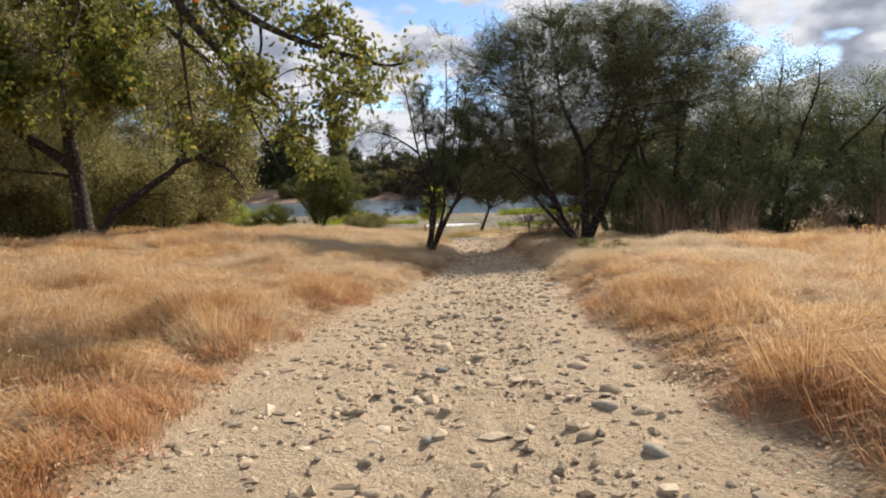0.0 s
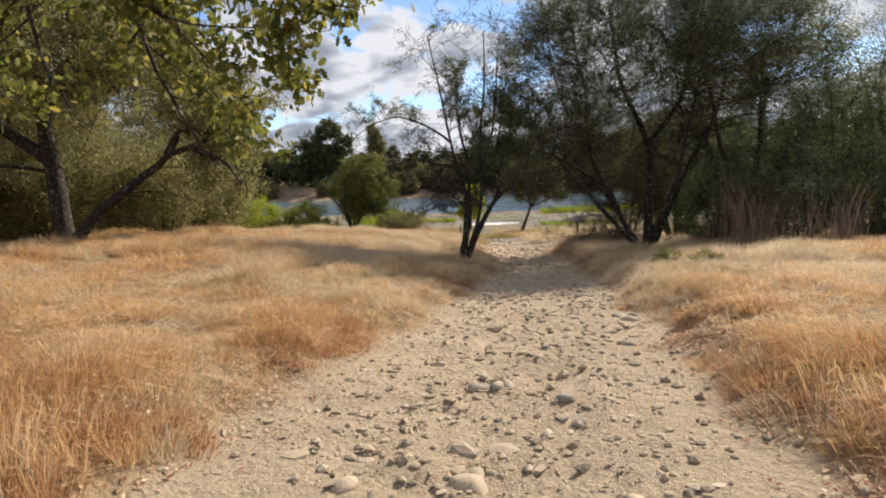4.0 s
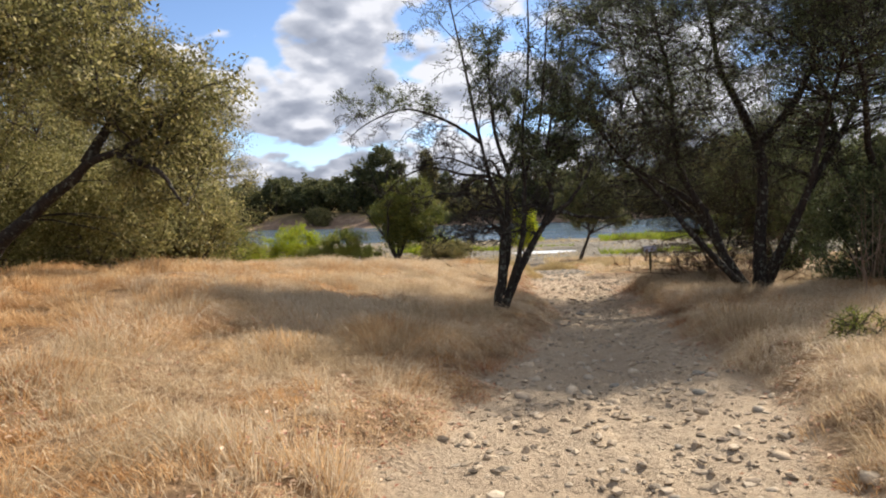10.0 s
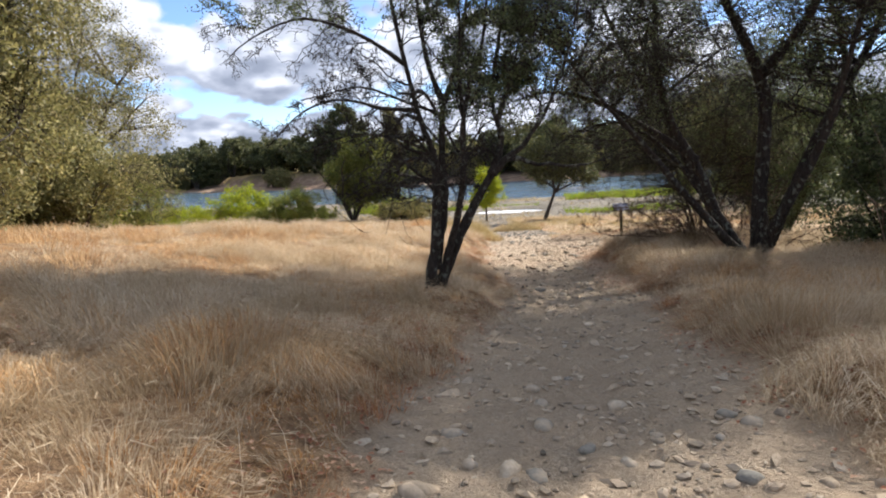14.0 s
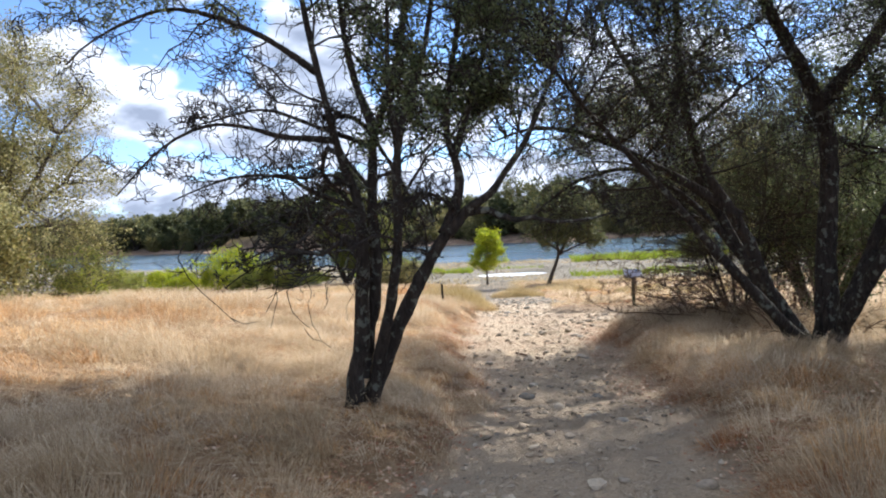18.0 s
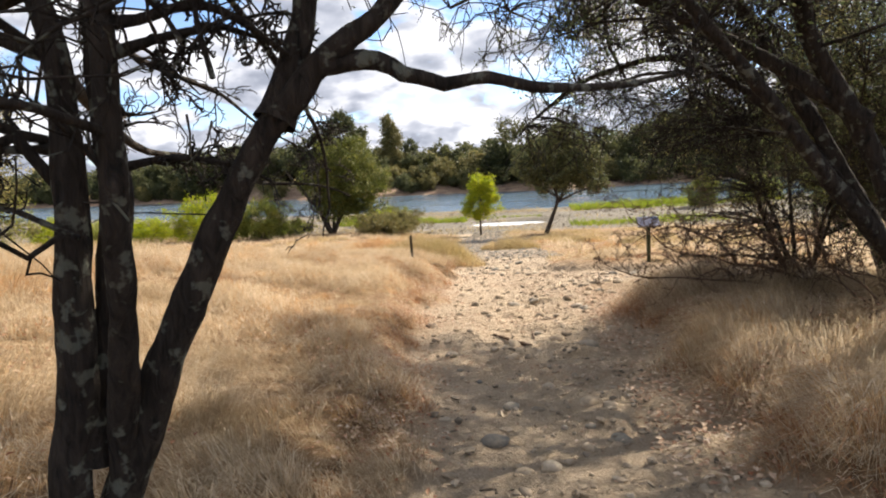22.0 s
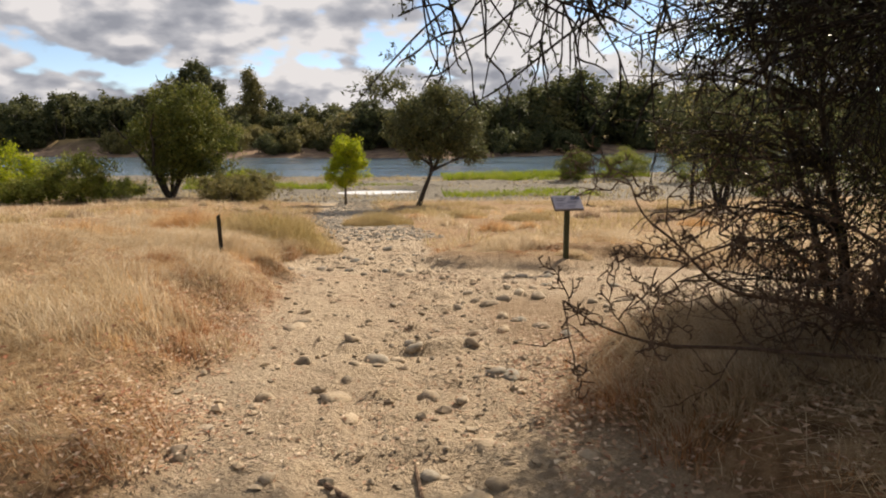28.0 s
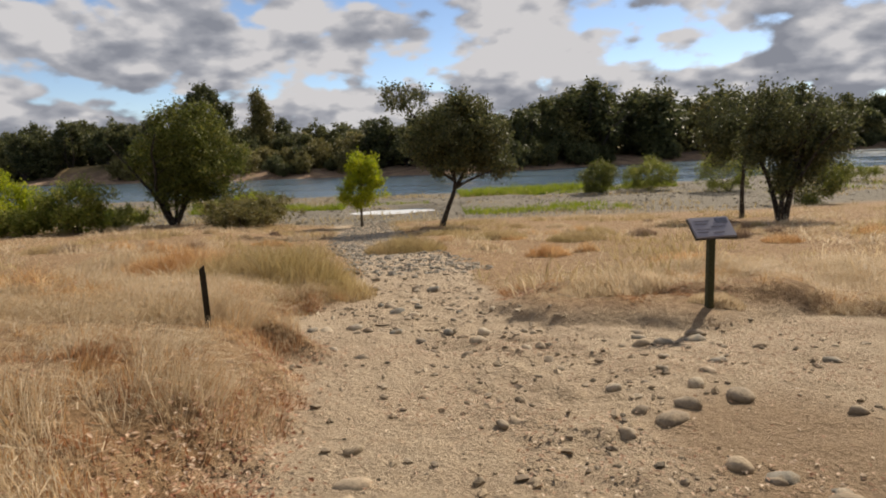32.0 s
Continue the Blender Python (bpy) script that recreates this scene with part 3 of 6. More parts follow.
def stem(points, r0, r1, kink=0.035):
    p = np.asarray(points, float)
    # a smoother line through the given points
    n = (len(p) - 1) * 3 + 1
    f = np.linspace(0, len(p) - 1, n)
    q = np.stack([np.interp(f, np.arange(len(p)), p[:, k]) for k in range(3)], -1)
    if kink:
        q[2:-1] += np.random.default_rng(len(p) * 7 + int(abs(p[-1, 0]) * 31)).normal(0, kink, q[2:-1].shape)
    for _ in range(2):
        q[1:-1] = (q[:-2] + 2 * q[1:-1] + q[2:]) / 4
    return q, np.interp(f, [0, 0.6, len(p) - 1], [r0 * 1.35, r0, r1])


SIDES = {0: 10, 1: 7, 2: 5, 3: 4, 4: 3}


def sides(lev):
    return SIDES.get(lev, 3)


def rugged(b, every, seed):
    """A stem with knots, ridges and an uneven outline."""
    pts, rad, _ = b
    run = np.concatenate([[0], np.cumsum(np.linalg.norm(np.diff(pts, axis=0), axis=1))])
    f = np.linspace(0, run[-1], max(6, int(run[-1] / every)))
    p = np.stack([np.interp(f, run, pts[:, k]) for k in range(3)], -1)
    r = np.interp(f, run, rad)
    k, n = 14, len(p)
    V, F = tubes([(p, r, 0)], lambda l: k)
    c = np.repeat(p, k, 0)
    q = [Vector((v[0] * 9 + seed, v[1] * 9, v[2] * 3.2)) for v in V]
    w = [Vector((v[0] * 26, v[1] * 26 + seed, v[2] * 7)) for v in V]
    g = np.array([0.22 * noise.noise(a) + 0.12 * noise.noise(b2) for a, b2 in zip(q, w)])
    knots = np.repeat(0.10 * np.array([max(0.0, noise.noise(Vector((0.3, seed, s * 3.1)))) for s in f]), k)
    return c + (V - c) * (1 + g + knots)[:, None], F


def wood_parts(root, branches, mat, split=1, apart=True, coarse=0.0):
    """Each stem as a part of its own, and the thin twigs joined."""
    stems = [b for b in branches if b[2] < split]
    if apart:
        for k, b in enumerate(stems):
            V, F = rugged(b, coarse, k * 5.7) if coarse else tubes([b], sides)
            piece("limb" if k else "trunk", mesh_of("limb" if k else "trunk", V, F, mat, True), root)
    else:
        V, F = tubes(stems, sides)
        piece("trunk", mesh_of("trunk", V, F, mat, True), root)
    rest = [b for b in branches if b[2] >= split]
    if rest:
        V, F = tubes(rest, sides)
        tagged(piece("twig_spray", mesh_of("twig_spray", V, F, mat, True), root), kind="stuff")


def fill_crown(rng, stems, blobs, clusters, reach, droop, twigs=6):
    """Leafy sprays that fill given round masses (centre, radii), each borne by a branch out of the nearest stem."""
    S = np.concatenate([p for p, _ in stems])
    R = np.concatenate([r for _, r in stems])
    weight = np.array([b[3] * b[4] * b[5] for b in blobs]) ** 0.75
    which = rng.choice(len(blobs), clusters, p=weight / weight.sum())
    branches, tips = [], []
    # secondary limbs first, rising into the masses
    for k in rng.choice(len(blobs), max(3, clusters // 22), p=weight / weight.sum()):
        cx, cy, cz, rx, ry, rz = blobs[k]
        c = np.array([cx, cy, cz]) + unit(rng.normal(0, 1, 3)) * np.array([rx, ry, rz]) * (0.25 + 0.55 * rng.random())
        gap = S - c
        s = int(np.argmin(np.linalg.norm(gap, axis=1) + 1.6 * np.maximum(gap[:, 2] + 0.5, 0) + (R < 0.012)))
        a, L = S[s], float(np.linalg.norm(gap[s]))
        m = (a + c) / 2 + rng.normal(0, 0.12 * L + 0.02, 3) + np.array([0, 0, -0.05 * L])
        f = np.linspace(0, 1, 8)[:, None]
        line = a * (1 - f) ** 2 + 2 * m * f * (1 - f) + c * f ** 2 + rng.normal(0, 0.02 * L, (8, 3)) * np.sin(np.pi * f)
        r = np.linspace(min(R[s] * 0.75, 0.012 + 0.013 * L), 0.013, 8)
        branches.append((line, r, 1))
        S, R = np.concatenate([S, line[2:]]), np.concatenate([R, r[2:]])
    for k in which:
        cx, cy, cz, rx, ry, rz = blobs[k]
        for _ in range(5):
            d = unit(rng.normal(0, 1, 3))
            # uneven outline and gaps between the clumps
            bulge = 1.0 + 0.36 * noise.noise(Vector(d) * 2.2 + Vector((cx, cy, cz)))
            c = np.array([cx, cy, cz]) + d * np.array([rx, ry, rz]) * (0.35 + 0.65 * rng.random() ** 0.45) * bulge * (0.92 + 0.16 * rng.random())
            if noise.noise(Vector(c) * (2.6 / (rx + ry + rz) ** 0.5)) > -0.10:
                break
        if c[2] < 0.12:
            c[2] = 0.12 + 0.25 * rng.random()
        gap = S - c
        cost = np.linalg.norm(gap, axis=1) + 0.9 * np.maximum(gap[:, 2] + 0.15, 0) + (R < 0.012)
        s = int(np.argmin(cost))
        a, L = S[s], float(np.linalg.norm(gap[s]))
        m = (a + c) / 2 + rng.normal(0, 0.10 * L + 0.02, 3) + np.array([0, 0, 0.10 * L])
        f = np.linspace(0, 1, 6)[:, None]
        line = a * (1 - f) ** 2 + 2 * m * f * (1 - f) + c * f ** 2 + rng.normal(0, 0.012 * L, (6, 3)) * np.sin(np.pi * f)
        r = min(R[s] * 0.7, 0.007 + 0.008 * L)
        branches.append((line, np.linspace(r, 0.005, 6), 2))
        for _ in range(twigs):
            q = line[rng.integers(4, 6)]
            w = unit(unit(c - a) * 0.25 + rng.normal(0, 0.8, 3))
            t = bend(rng, q, w, reach * (0.6 + 0.7 * rng.random()), 3, 0.25, -droop)
            tips.append((t, np.linspace(0.006, 0.003, 4), 3))
    return branches, tips


# ---- trees, near to far ----
def ground_at(x, y, sink=0.08):
    return (x, y, bank_z(x, y) - sink)


# bare forked tree beside the track
rng = np.random.default_rng(5)
t_fork = tree("bare_forked_tree", (-0.55, 24.66, -1.2), "dark sparse tree with several bare forking stems beside the track", "tree")
fork_stems = [
    stem([(-0.10, -0.11, -0.35), (-0.07, -0.11, -0.05), (-0.02, -0.11, 0.30), (0.04, -0.10, 0.70), (0.07, -0.10, 1.00), (0.10, -0.10, 1.40), (0.10, -0.08, 1.75), (0.07, -0.05, 2.05), (-0.05, 0.0, 2.40), (-0.20, 0.0, 2.85), (-0.31, 0.0, 3.4), (-0.5, 0.1, 4.6), (-0.7, 0.2, 5.7), (-0.9, 0.2, 6.7)], 0.100, 0.016, 0.012),
    stem([(-0.02, -0.04, 0.15), (0.06, 0.02, 0.55), (0.14, 0.05, 0.90), (0.19, 0.06, 1.30), (0.20, 0.06, 1.62), (0.18, 0.06, 1.95), (0.21, 0.08, 2.40), (0.25, 0.10, 2.80), (0.47, 0.15, 3.3), (0.7, 0.2, 4.2), (0.8, 0.3, 5.5), (0.8, 0.4, 6.8)], 0.088, 0.015, 0.012),
    stem([(0.08, 0.0, -0.32), (0.16, -0.05, 0.20), (0.29, -0.16, 0.60), (0.42, -0.31, 1.00), (0.54, -0.44, 1.40), (0.59, -0.50, 1.90), (0.60, -0.50, 2.45), (0.72, -0.46, 3.0), (0.95, -0.40, 3.5), (1.1, -0.2, 4.8), (1.2, 0.0, 6.0)], 0.070, 0.015, 0.012),
    stem([(0.25, 0.10, 2.85), (0.15, 0.13, 3.1), (0.05, 0.16, 3.4), (-0.1, 0.2, 4.3), (-0.1, 0.3, 5.6)], 0.055, 0.012, 0.012),
    stem([(-0.02, -0.02, -0.32), (0.11, 0.02, 0.0), (0.29, 0.02, 0.44), (0.43, 0.02, 0.71), (0.57, 0.02, 0.97), (0.71, 0.02, 1.22), (0.84, 0.02, 1.47), (1.02, 0.02, 1.69), (1.16, 0.02, 1.81), (1.25, 0.03, 1.92), (1.42, 0.04, 2.02), (1.56, 0.06, 2.14), (1.74, 0.10, 2.38), (1.97, 0.15, 2.76), (2.3, 0.3, 3.5), (2.5, 0.5, 4.4)], 0.098, 0.016, 0.010),
    stem([(1.00, 0.03, 1.66), (1.06, 0.08, 1.84), (1.12, 0.08, 2.02), (1.18, 0.08, 2.17), (1.13, 0.10, 2.46), (1.04, 0.12, 2.75), (1.1, 0.2, 3.4), (1.3, 0.3, 4.4), (1.5, 0.4, 5.6)], 0.068, 0.014, 0.015),
    stem([(1.12, 0.10, 2.52), (1.28, 0.15, 2.92), (1.5, 0.25, 3.6), (1.6, 0.3, 4.3)], 0.040, 0.01, 0.015),
    stem([(1.22, 0.03, 1.89), (1.42, 0.10, 1.91), (1.54, 0.10, 1.86), (1.63, 0.10, 1.81), (1.74, 0.10, 1.79), (1.92, 0.10, 1.78), (2.21, 0.12, 1.74), (2.6, 0.3, 1.72), (2.9, 0.6, 1.82)], 0.046, 0.010, 0.018),
    stem([(0.06, -0.03, 2.00), (-0.34, 0.05, 2.14), (-0.57, 0.05, 2.27), (-0.66, 0.05, 2.37), (-1.0, 0.05, 2.42), (-1.5, 0.0, 2.42), (-2.1, 0, 2.2)], 0.032, 0.008, 0.015),
    stem([(-0.02, 0.0, 2.30), (-0.33, 0.10, 2.27), (-0.60, 0.10, 1.97), (-0.88, 0.10, 1.70), (-1.12, 0.10, 1.54), (-1.5, 0.1, 1.4)], 0.026, 0.007, 0.015),
    stem([(0.59, -0.50, 2.0), (0.70, -0.42, 2.02), (0.80, -0.30, 2.08), (0.90, -0.20, 2.10), (1.0, -0.10, 2.03), (1.1, 0.03, 1.93)], 0.022, 0.012, 0.012),
    stem([(0.19, 0.07, 2.0), (0.56, 0.1, 2.06), (0.73, 0.1, 2.12), (0.85, 0.1, 2.05), (1.1, 0.1, 2.0)], 0.024, 0.007, 0.015),
    stem([(0.08, -0.10, 1.60), (-0.15, 0.0, 1.60), (-0.40, 0.0, 1.64), (-0.83, -0.05, 1.50), (-1.15, -0.1, 1.40), (-1.45, -0.2, 1.2)], 0.022, 0.006, 0.015),
    stem([(0.20, 0.06, 1.50), (0.50, 0.1, 1.54), (0.75, 0.1, 1.51), (0.95, 0.1, 1.40)], 0.017, 0.006, 0.012),
    stem([(-0.17, 0.0, 2.75), (-0.39, 0.06, 2.84), (-0.80, 0.02, 2.84), (-1.10, -0.04, 2.95), (-1.50, -0.08, 3.01), (-2.2, -0.1, 2.8), (-2.7, -0.1, 2.3)], 0.037, 0.008),
    stem([(0.24, 0.10, 2.66), (-0.11, 0.32, 2.78), (-0.54, 0.42, 2.99), (-1.00, 0.52, 3.23), (-1.6, 0.6, 3.3), (-2.3, 0.6, 3.1)], 0.032, 0.008),
    stem([(0.47, 0.15, 3.28), (0.97, 0.29, 3.22), (1.30, 0.35, 3.17), (1.63, 0.42, 3.12)], 0.024, 0.008),
    stem([(0.08, -0.05, 1.9), (-0.4, 0.7, 2.0), (-0.8, 1.5, 1.9), (-1.0, 2.3, 1.7), (-0.65, 2.65, 1.62), (-0.5, 2.85, 1.48), (-0.27, 3.08, 1.36), (0.1, 3.1, 1.36), (0.46, 3.12, 1.22)], 0.039, 0.008, 0.02),
    stem([(-0.24, 0.0, 3.0), (-0.2, 1.0, 3.2), (-0.1, 1.9, 2.9), (0.11, 2.62, 2.27), (0.24, 2.65, 2.05), (0.29, 2.74, 1.86), (0.33, 2.80, 1.60), (0.34, 2.90, 1.30), (0.27, 2.95, 1.05), (0.21, 3.0, 0.86)], 0.032, 0.005, 0.02),
    stem([(-0.12, 0.0, 2.6), (-0.6, 1.0, 2.8), (-1.0, 2.0, 2.45), (-0.57, 2.62, 2.2), (-0.38, 2.62, 2.1), (-0.05, 2.7, 1.8), (0.18, 2.8, 1.64)], 0.032, 0.006, 0.02),
    stem([(-0.33, 0.02, 3.5), (-1.1, 0.0, 4.1), (-1.9, 0.0, 4.4), (-2.6, -0.1, 4.2), (-3.2, -0.1, 3.8)], 0.032, 0.008),
    stem([(0.60, -0.50, 2.2), (0.66, -0.62, 2.8), (0.6, -0.8, 3.5), (0.7, -0.9, 4.4)], 0.034, 0.010),
]
FORWARD = (17, 18, 19)
br, tips = sprout(rng, [s for k, s in enumerate(fork_stems) if k not in FORWARD], [(15, -0.30, 54, 0.38, 0.0, 0.42, 0.2), (7, -0.5, 54, 0.42, -0.04, 0.55, 0.15), (6, -0.6, 55, 0.44, -0.05, 0.6, 0.15)])
br3, _ = sprout(rng, [fork_stems[k] for k in FORWARD], [(15, 0.42, 54, 0.36, -0.04, 0.45, 0.3), (6, 0.2, 54, 0.4, -0.04, 0.6, 0.15), (3, 0.1, 50, 0.4, -0.04, 0.7, 0.2)])
# the walkers' way under the limbs is kept clear
free = lambda p: np.min(np.hypot(p[:, 0] - 1.9, p[:, 2] - 1.28) + 9 * (np.abs(p[:, 1]) > 3.5)) > 1.0 and not np.any((p[:, 2] < 1.3) & (p[:, 0] > 0.25)) and not (p[-1, 2] < 1.35 and p[-1, 0] < -0.2 and rng.random() < 0.72)
wood_parts(t_fork, [b for b in br + br3 if b[2] == 0 or free(b[0])], M_BARK_DARK, coarse=0.06)
high = [b for b in tips if b[0][-1, 2] > 2.5 and (b[0][-1, 0] > 0.2 or b[0][-1, 2] > 4.2) and rng.random() < 0.9]
piece("crown", leaf_mesh("crown", rng, along(rng, high, 9, 0.05), 0.03, 0.06, 0.5, M_LEAF_DARK), t_fork)


# big dark trees on the far side of the track
def spread_stems(rng, count, height, lean, r, fork_at=0.3):
    S = []
    for k in range(count):
        az = 2 * math.pi * (k + rng.random() * 0.7) / count
        d = np.array([math.cos(az) * lean, math.sin(az) * lean, 1.0])
        p = bend(rng, (0.12 * math.cos(az), 0.12 * math.sin(az), 0), d, height * (0.8 + 0.3 * rng.random()), 9, 0.13, 0.05)
        S.append((p, np.interp(np.linspace(0, 1, len(p)), [0, 0.12, 1], [r * 1.4, r, r * 0.2])))
    return S


def leafy_tree(name, at, label, seed, stems, blobs, clusters, reach, leaves, spread, size, slim, leaf, wood, category="tree", group="", droop=0.0, low=0.03, apart=True, twigs=6, bare=1.0, sparse=(), coarse=0.0, clear=None):
    rng = np.random.default_rng(seed)
    root = tree(name, at, label, category, group)
    if callable(stems):
        stems = stems(rng)
    br, tips = fill_crown(rng, stems, blobs, clusters, reach, droop, twigs)
    P = along(rng, tips, leaves, spread)
    if sparse:
        # hanging sprays of fine twigs with few leaves
        blobs2, clusters2, leaves2 = sparse
        br2, tips2 = fill_crown(rng, stems, blobs2, clusters2, reach * 1.1, droop + 0.1, twigs)
        fine, tips3 = sprout(rng, [(p, r) for p, r, _ in tips2], [(3, -0.55, 42, 0.3, -0.12, 0.7, 0.15)])
        br, tips = br + br2, tips + fine
        P2 = along(rng, tips3, leaves2, 0.025)
    if clear:
        # head room over the track
        far_off = lambda q: np.hypot(q[:, 0] - clear[0], q[:, 2] - clear[1]) > clear[2]
        tips, br, P = [b for b in tips if far_off(b[0]).all()], [b for b in br if far_off(b[0]).all()], P[far_off(P)]
        P2 = P2[far_off(P2)]
    wood_parts(root, [(p, r, 0) for p, r in stems] + br + ([(p, r, 3) for p, r, _ in tips] if bare > 0 else []), wood, apart=apart, coarse=coarse)
    P = P[P[:, 2] > low]
    piece("crown", leaf_mesh("crown", rng, P, *size, slim, leaf, droop * 3), root)
    if sparse:
        piece("spray_leaves", leaf_mesh("spray_leaves", rng, P2[P2[:, 2] > low], 0.02, 0.042, 0.4, leaf, droop * 3), root)
    return root


d1_stems = [
    stem([(0.1, 0, 0), (0.1, 0, 1.3), (0.25, 0, 3.0), (0.14, 0.1, 4.0), (-0.3, 0.2, 4.9), (-0.8, 0.3, 6.0), (-1.0, 0.2, 7.6), (-1.2, 0.2, 9.2)], 0.16, 0.03),
    stem([(0.14, 0.1, 3.9), (0.7, 0.2, 4.4), (1.3, 0.3, 5.2), (1.7, 0.3, 6.6), (1.8, 0.5, 8.4), (2.2, 0.5, 9.8)], 0.11, 0.03),
    stem([(-0.1, 0, 0), (-0.8, -0.1, 1.1), (-1.25, -0.2, 2.2), (-1.9, -0.3, 3.2), (-2.1, -0.4, 4.2), (-2.0, -0.3, 5.6), (-2.4, -0.3, 7.0), (-2.5, -0.2, 8.2)], 0.11, 0.025),
    stem([(-0.15, -0.1, 0), (-0.9, -0.4, 0.8), (-1.7, -0.7, 1.7), (-2.6, -1.0, 2.7), (-3.4, -1.3, 3.6), (-4.0, -1.5, 4.4)], 0.09, 0.02),
    stem([(0.2, 0.1, 0), (0.9, 0.3, 1.5), (1.6, 0.4, 3.0), (2.6, 0.6, 4.6), (3.2, 0.8, 6.2), (3.6, 0.9, 7.6)], 0.12, 0.025),
    stem([(-0.2, 0.1, 0), (-0.8, 0.6, 1.3), (-1.4, 1.2, 2.9), (-2.2, 1.8, 4.4), (-2.8, 2.4, 6.0), (-3.0, 2.8, 7.4)], 0.10, 0.02),
    stem([(0.0, -0.2, 0), (0.4, -1.0, 1.4), (0.8, -1.8, 3.0), (0.9, -2.4, 4.6), (1.2, -2.8, 6.4)], 0.10, 0.02),
    stem([(-1.2, -0.2, 2.2), (-2.2, -0.1, 3.0), (-3.3, 0.1, 3.6), (-4.3, 0.3, 3.9), (-5.0, 0.6, 3.7)], 0.07, 0.015),
]
d1_stems.append(stem([(-0.8, 0.6, 1.3), (-1.5, 1.1, 2.5), (-2.5, 1.6, 3.3), (-3.4, 1.9, 3.05), (-4.0, 2.0, 2.7), (-4.35, 2.0, 2.35)], 0.055, 0.010))
leafy_tree("willow_tree", ground_at(5.8, 28.5), "tall many-stemmed dark green tree with drooping twigs over the track", 21, d1_stems,
           [(-1.6, 0, 7.8, 3.4, 3.0, 2.2), (1.6, 0, 8.2, 3.2, 3.0, 2.0), (-3.4, -0.6, 6.2, 2.2, 2.4, 1.8), (0.6, -2.4, 6.2, 2.4, 1.8, 2.0), (2.8, 0.5, 6.4, 2.4, 2.4, 2.2), (-3.6, -1.0, 7.2, 2.0, 2.4, 1.7), (0.8, 3.0, 5.8, 2.6, 2.2, 2.0), (-1.0, 1.0, 8.8, 2.8, 2.6, 1.4), (0.5, -1.6, 8.2, 2.6, 2.2, 1.6), (3.2, -1.0, 7.6, 2.4, 2.4, 1.8), (2.2, -2.0, 7.4, 2.4, 2.0, 2.0), (4.2, -1.2, 6.4, 2.2, 2.0, 2.0), (-3.1, -0.2, 3.5, 1.3, 1.2, 0.8), (-2.2, -0.4, 4.6, 1.4, 1.2, 0.9), (-2.6, 0.6, 5.4, 2.0, 1.6, 1.2), (-1.8, 0, 8.1, 3.2, 2.8, 1.8), (1.8, 0, 8.3, 3.0, 2.8, 1.7), (0.2, -1.0, 9.0, 2.6, 2.2, 1.0), (3.4, 0, 7.2, 2.4, 2.2, 1.7), (0.4, -2.4, 6.4, 2.4, 1.7, 1.8), (-1.8, -1.8, 6.2, 2.0, 1.5, 1.5)],
           3600, 0.42, 10, 0.12, (0.034, 0.062), 0.45, M_LEAF_DARK, M_BARK_DARK, droop=0.12, twigs=5, coarse=0.09, clear=(-4.62, 1.47, 0.5),
           sparse=([(-4.0, 0.4, 4.0, 1.5, 1.6, 0.9), (-2.2, 1.4, 3.8, 1.6, 1.5, 1.0), (1.5, 1.5, 3.6, 1.8, 1.6, 1.2), (-1.4, 2.4, 4.4, 2.0, 1.6, 1.2), (-2.9, 1.9, 2.8, 1.4, 0.7, 0.75), (-3.9, 1.95, 2.42, 0.6, 0.6, 0.4), (-2.6, 2.0, 2.4, 1.3, 0.7, 0.5), (-2.0, 2.8, 2.7, 1.2, 0.8, 0.8), (-1.4, 3.2, 3.0, 1.2, 1.2, 1.2), (-1.0, -1.2, 4.2, 2.2, 1.4, 1.0), (-3.5, -1.3, 4.6, 1.5, 1.3, 1.2), (-4.4, -0.8, 5.6, 1.3, 1.3, 1.1)], 760, 7))
# the last tree, behind the row, is added to shade the track's edge
for k, (x, y, h, w) in enumerate([(10.4, 30.6, 10.6, 3.7), (15.0, 31.2, 8.6, 3.3), (19.8, 31.0, 7.6, 3.2), (24.5, 31.0, 6.8, 3.2), (8.8, 35.6, 6.6, 2.6)]):
    leafy_tree("willow_tree", ground_at(x, y), "dark green many-stemmed tree in a dense row", 22 + k, lambda r: spread_stems(r, 6, h * 0.86, 0.42, 0.13),
               [(0, 0, h * 0.74, w * 0.85, w * 0.8, h * 0.24), (-w * 0.5, -0.4, h * 0.52, w * 0.6, w * 0.6, h * 0.26), (w * 0.5, 0.3, h * 0.52, w * 0.65, w * 0.6, h * 0.26), (0, -w * 0.4, h * 0.3, w * 0.7, w * 0.5, h * 0.2)],
               1080, 0.5, 12, 0.19, (0.055, 0.11), 0.42, M_LEAF_DARK, M_BARK_DARK, group="row of dark trees", droop=0.1, bare=k == 0, twigs=4)
for k, (x, y, h, w) in enumerate([(8.6, 28.2, 3.4, 1.5), (11.2, 28.0, 4.0, 1.9), (14.0, 28.0, 3.8, 1.9), (17.2, 28.2, 3.6, 1.9), (20.6, 28.2, 3.4, 1.9), (24.0, 28.0, 3.6, 2.0)]):
    leafy_tree("thicket_shrub", ground_at(x, y), "dense dark green shrub under the row of trees", 40 + k, lambda r: spread_stems(r, 7, h * 0.8, 0.5, 0.04),
               [(0, 0, h * 0.5, w, w * 0.8, h * 0.5), (-w * 0.4, -0.3, h * 0.25, w * 0.8, w * 0.7, h * 0.26)], 150, 0.45, 15, 0.12, (0.07, 0.13), 0.42, M_LEAF_DARK, M_BARK_DARK, "shrub", "thicket under the trees")

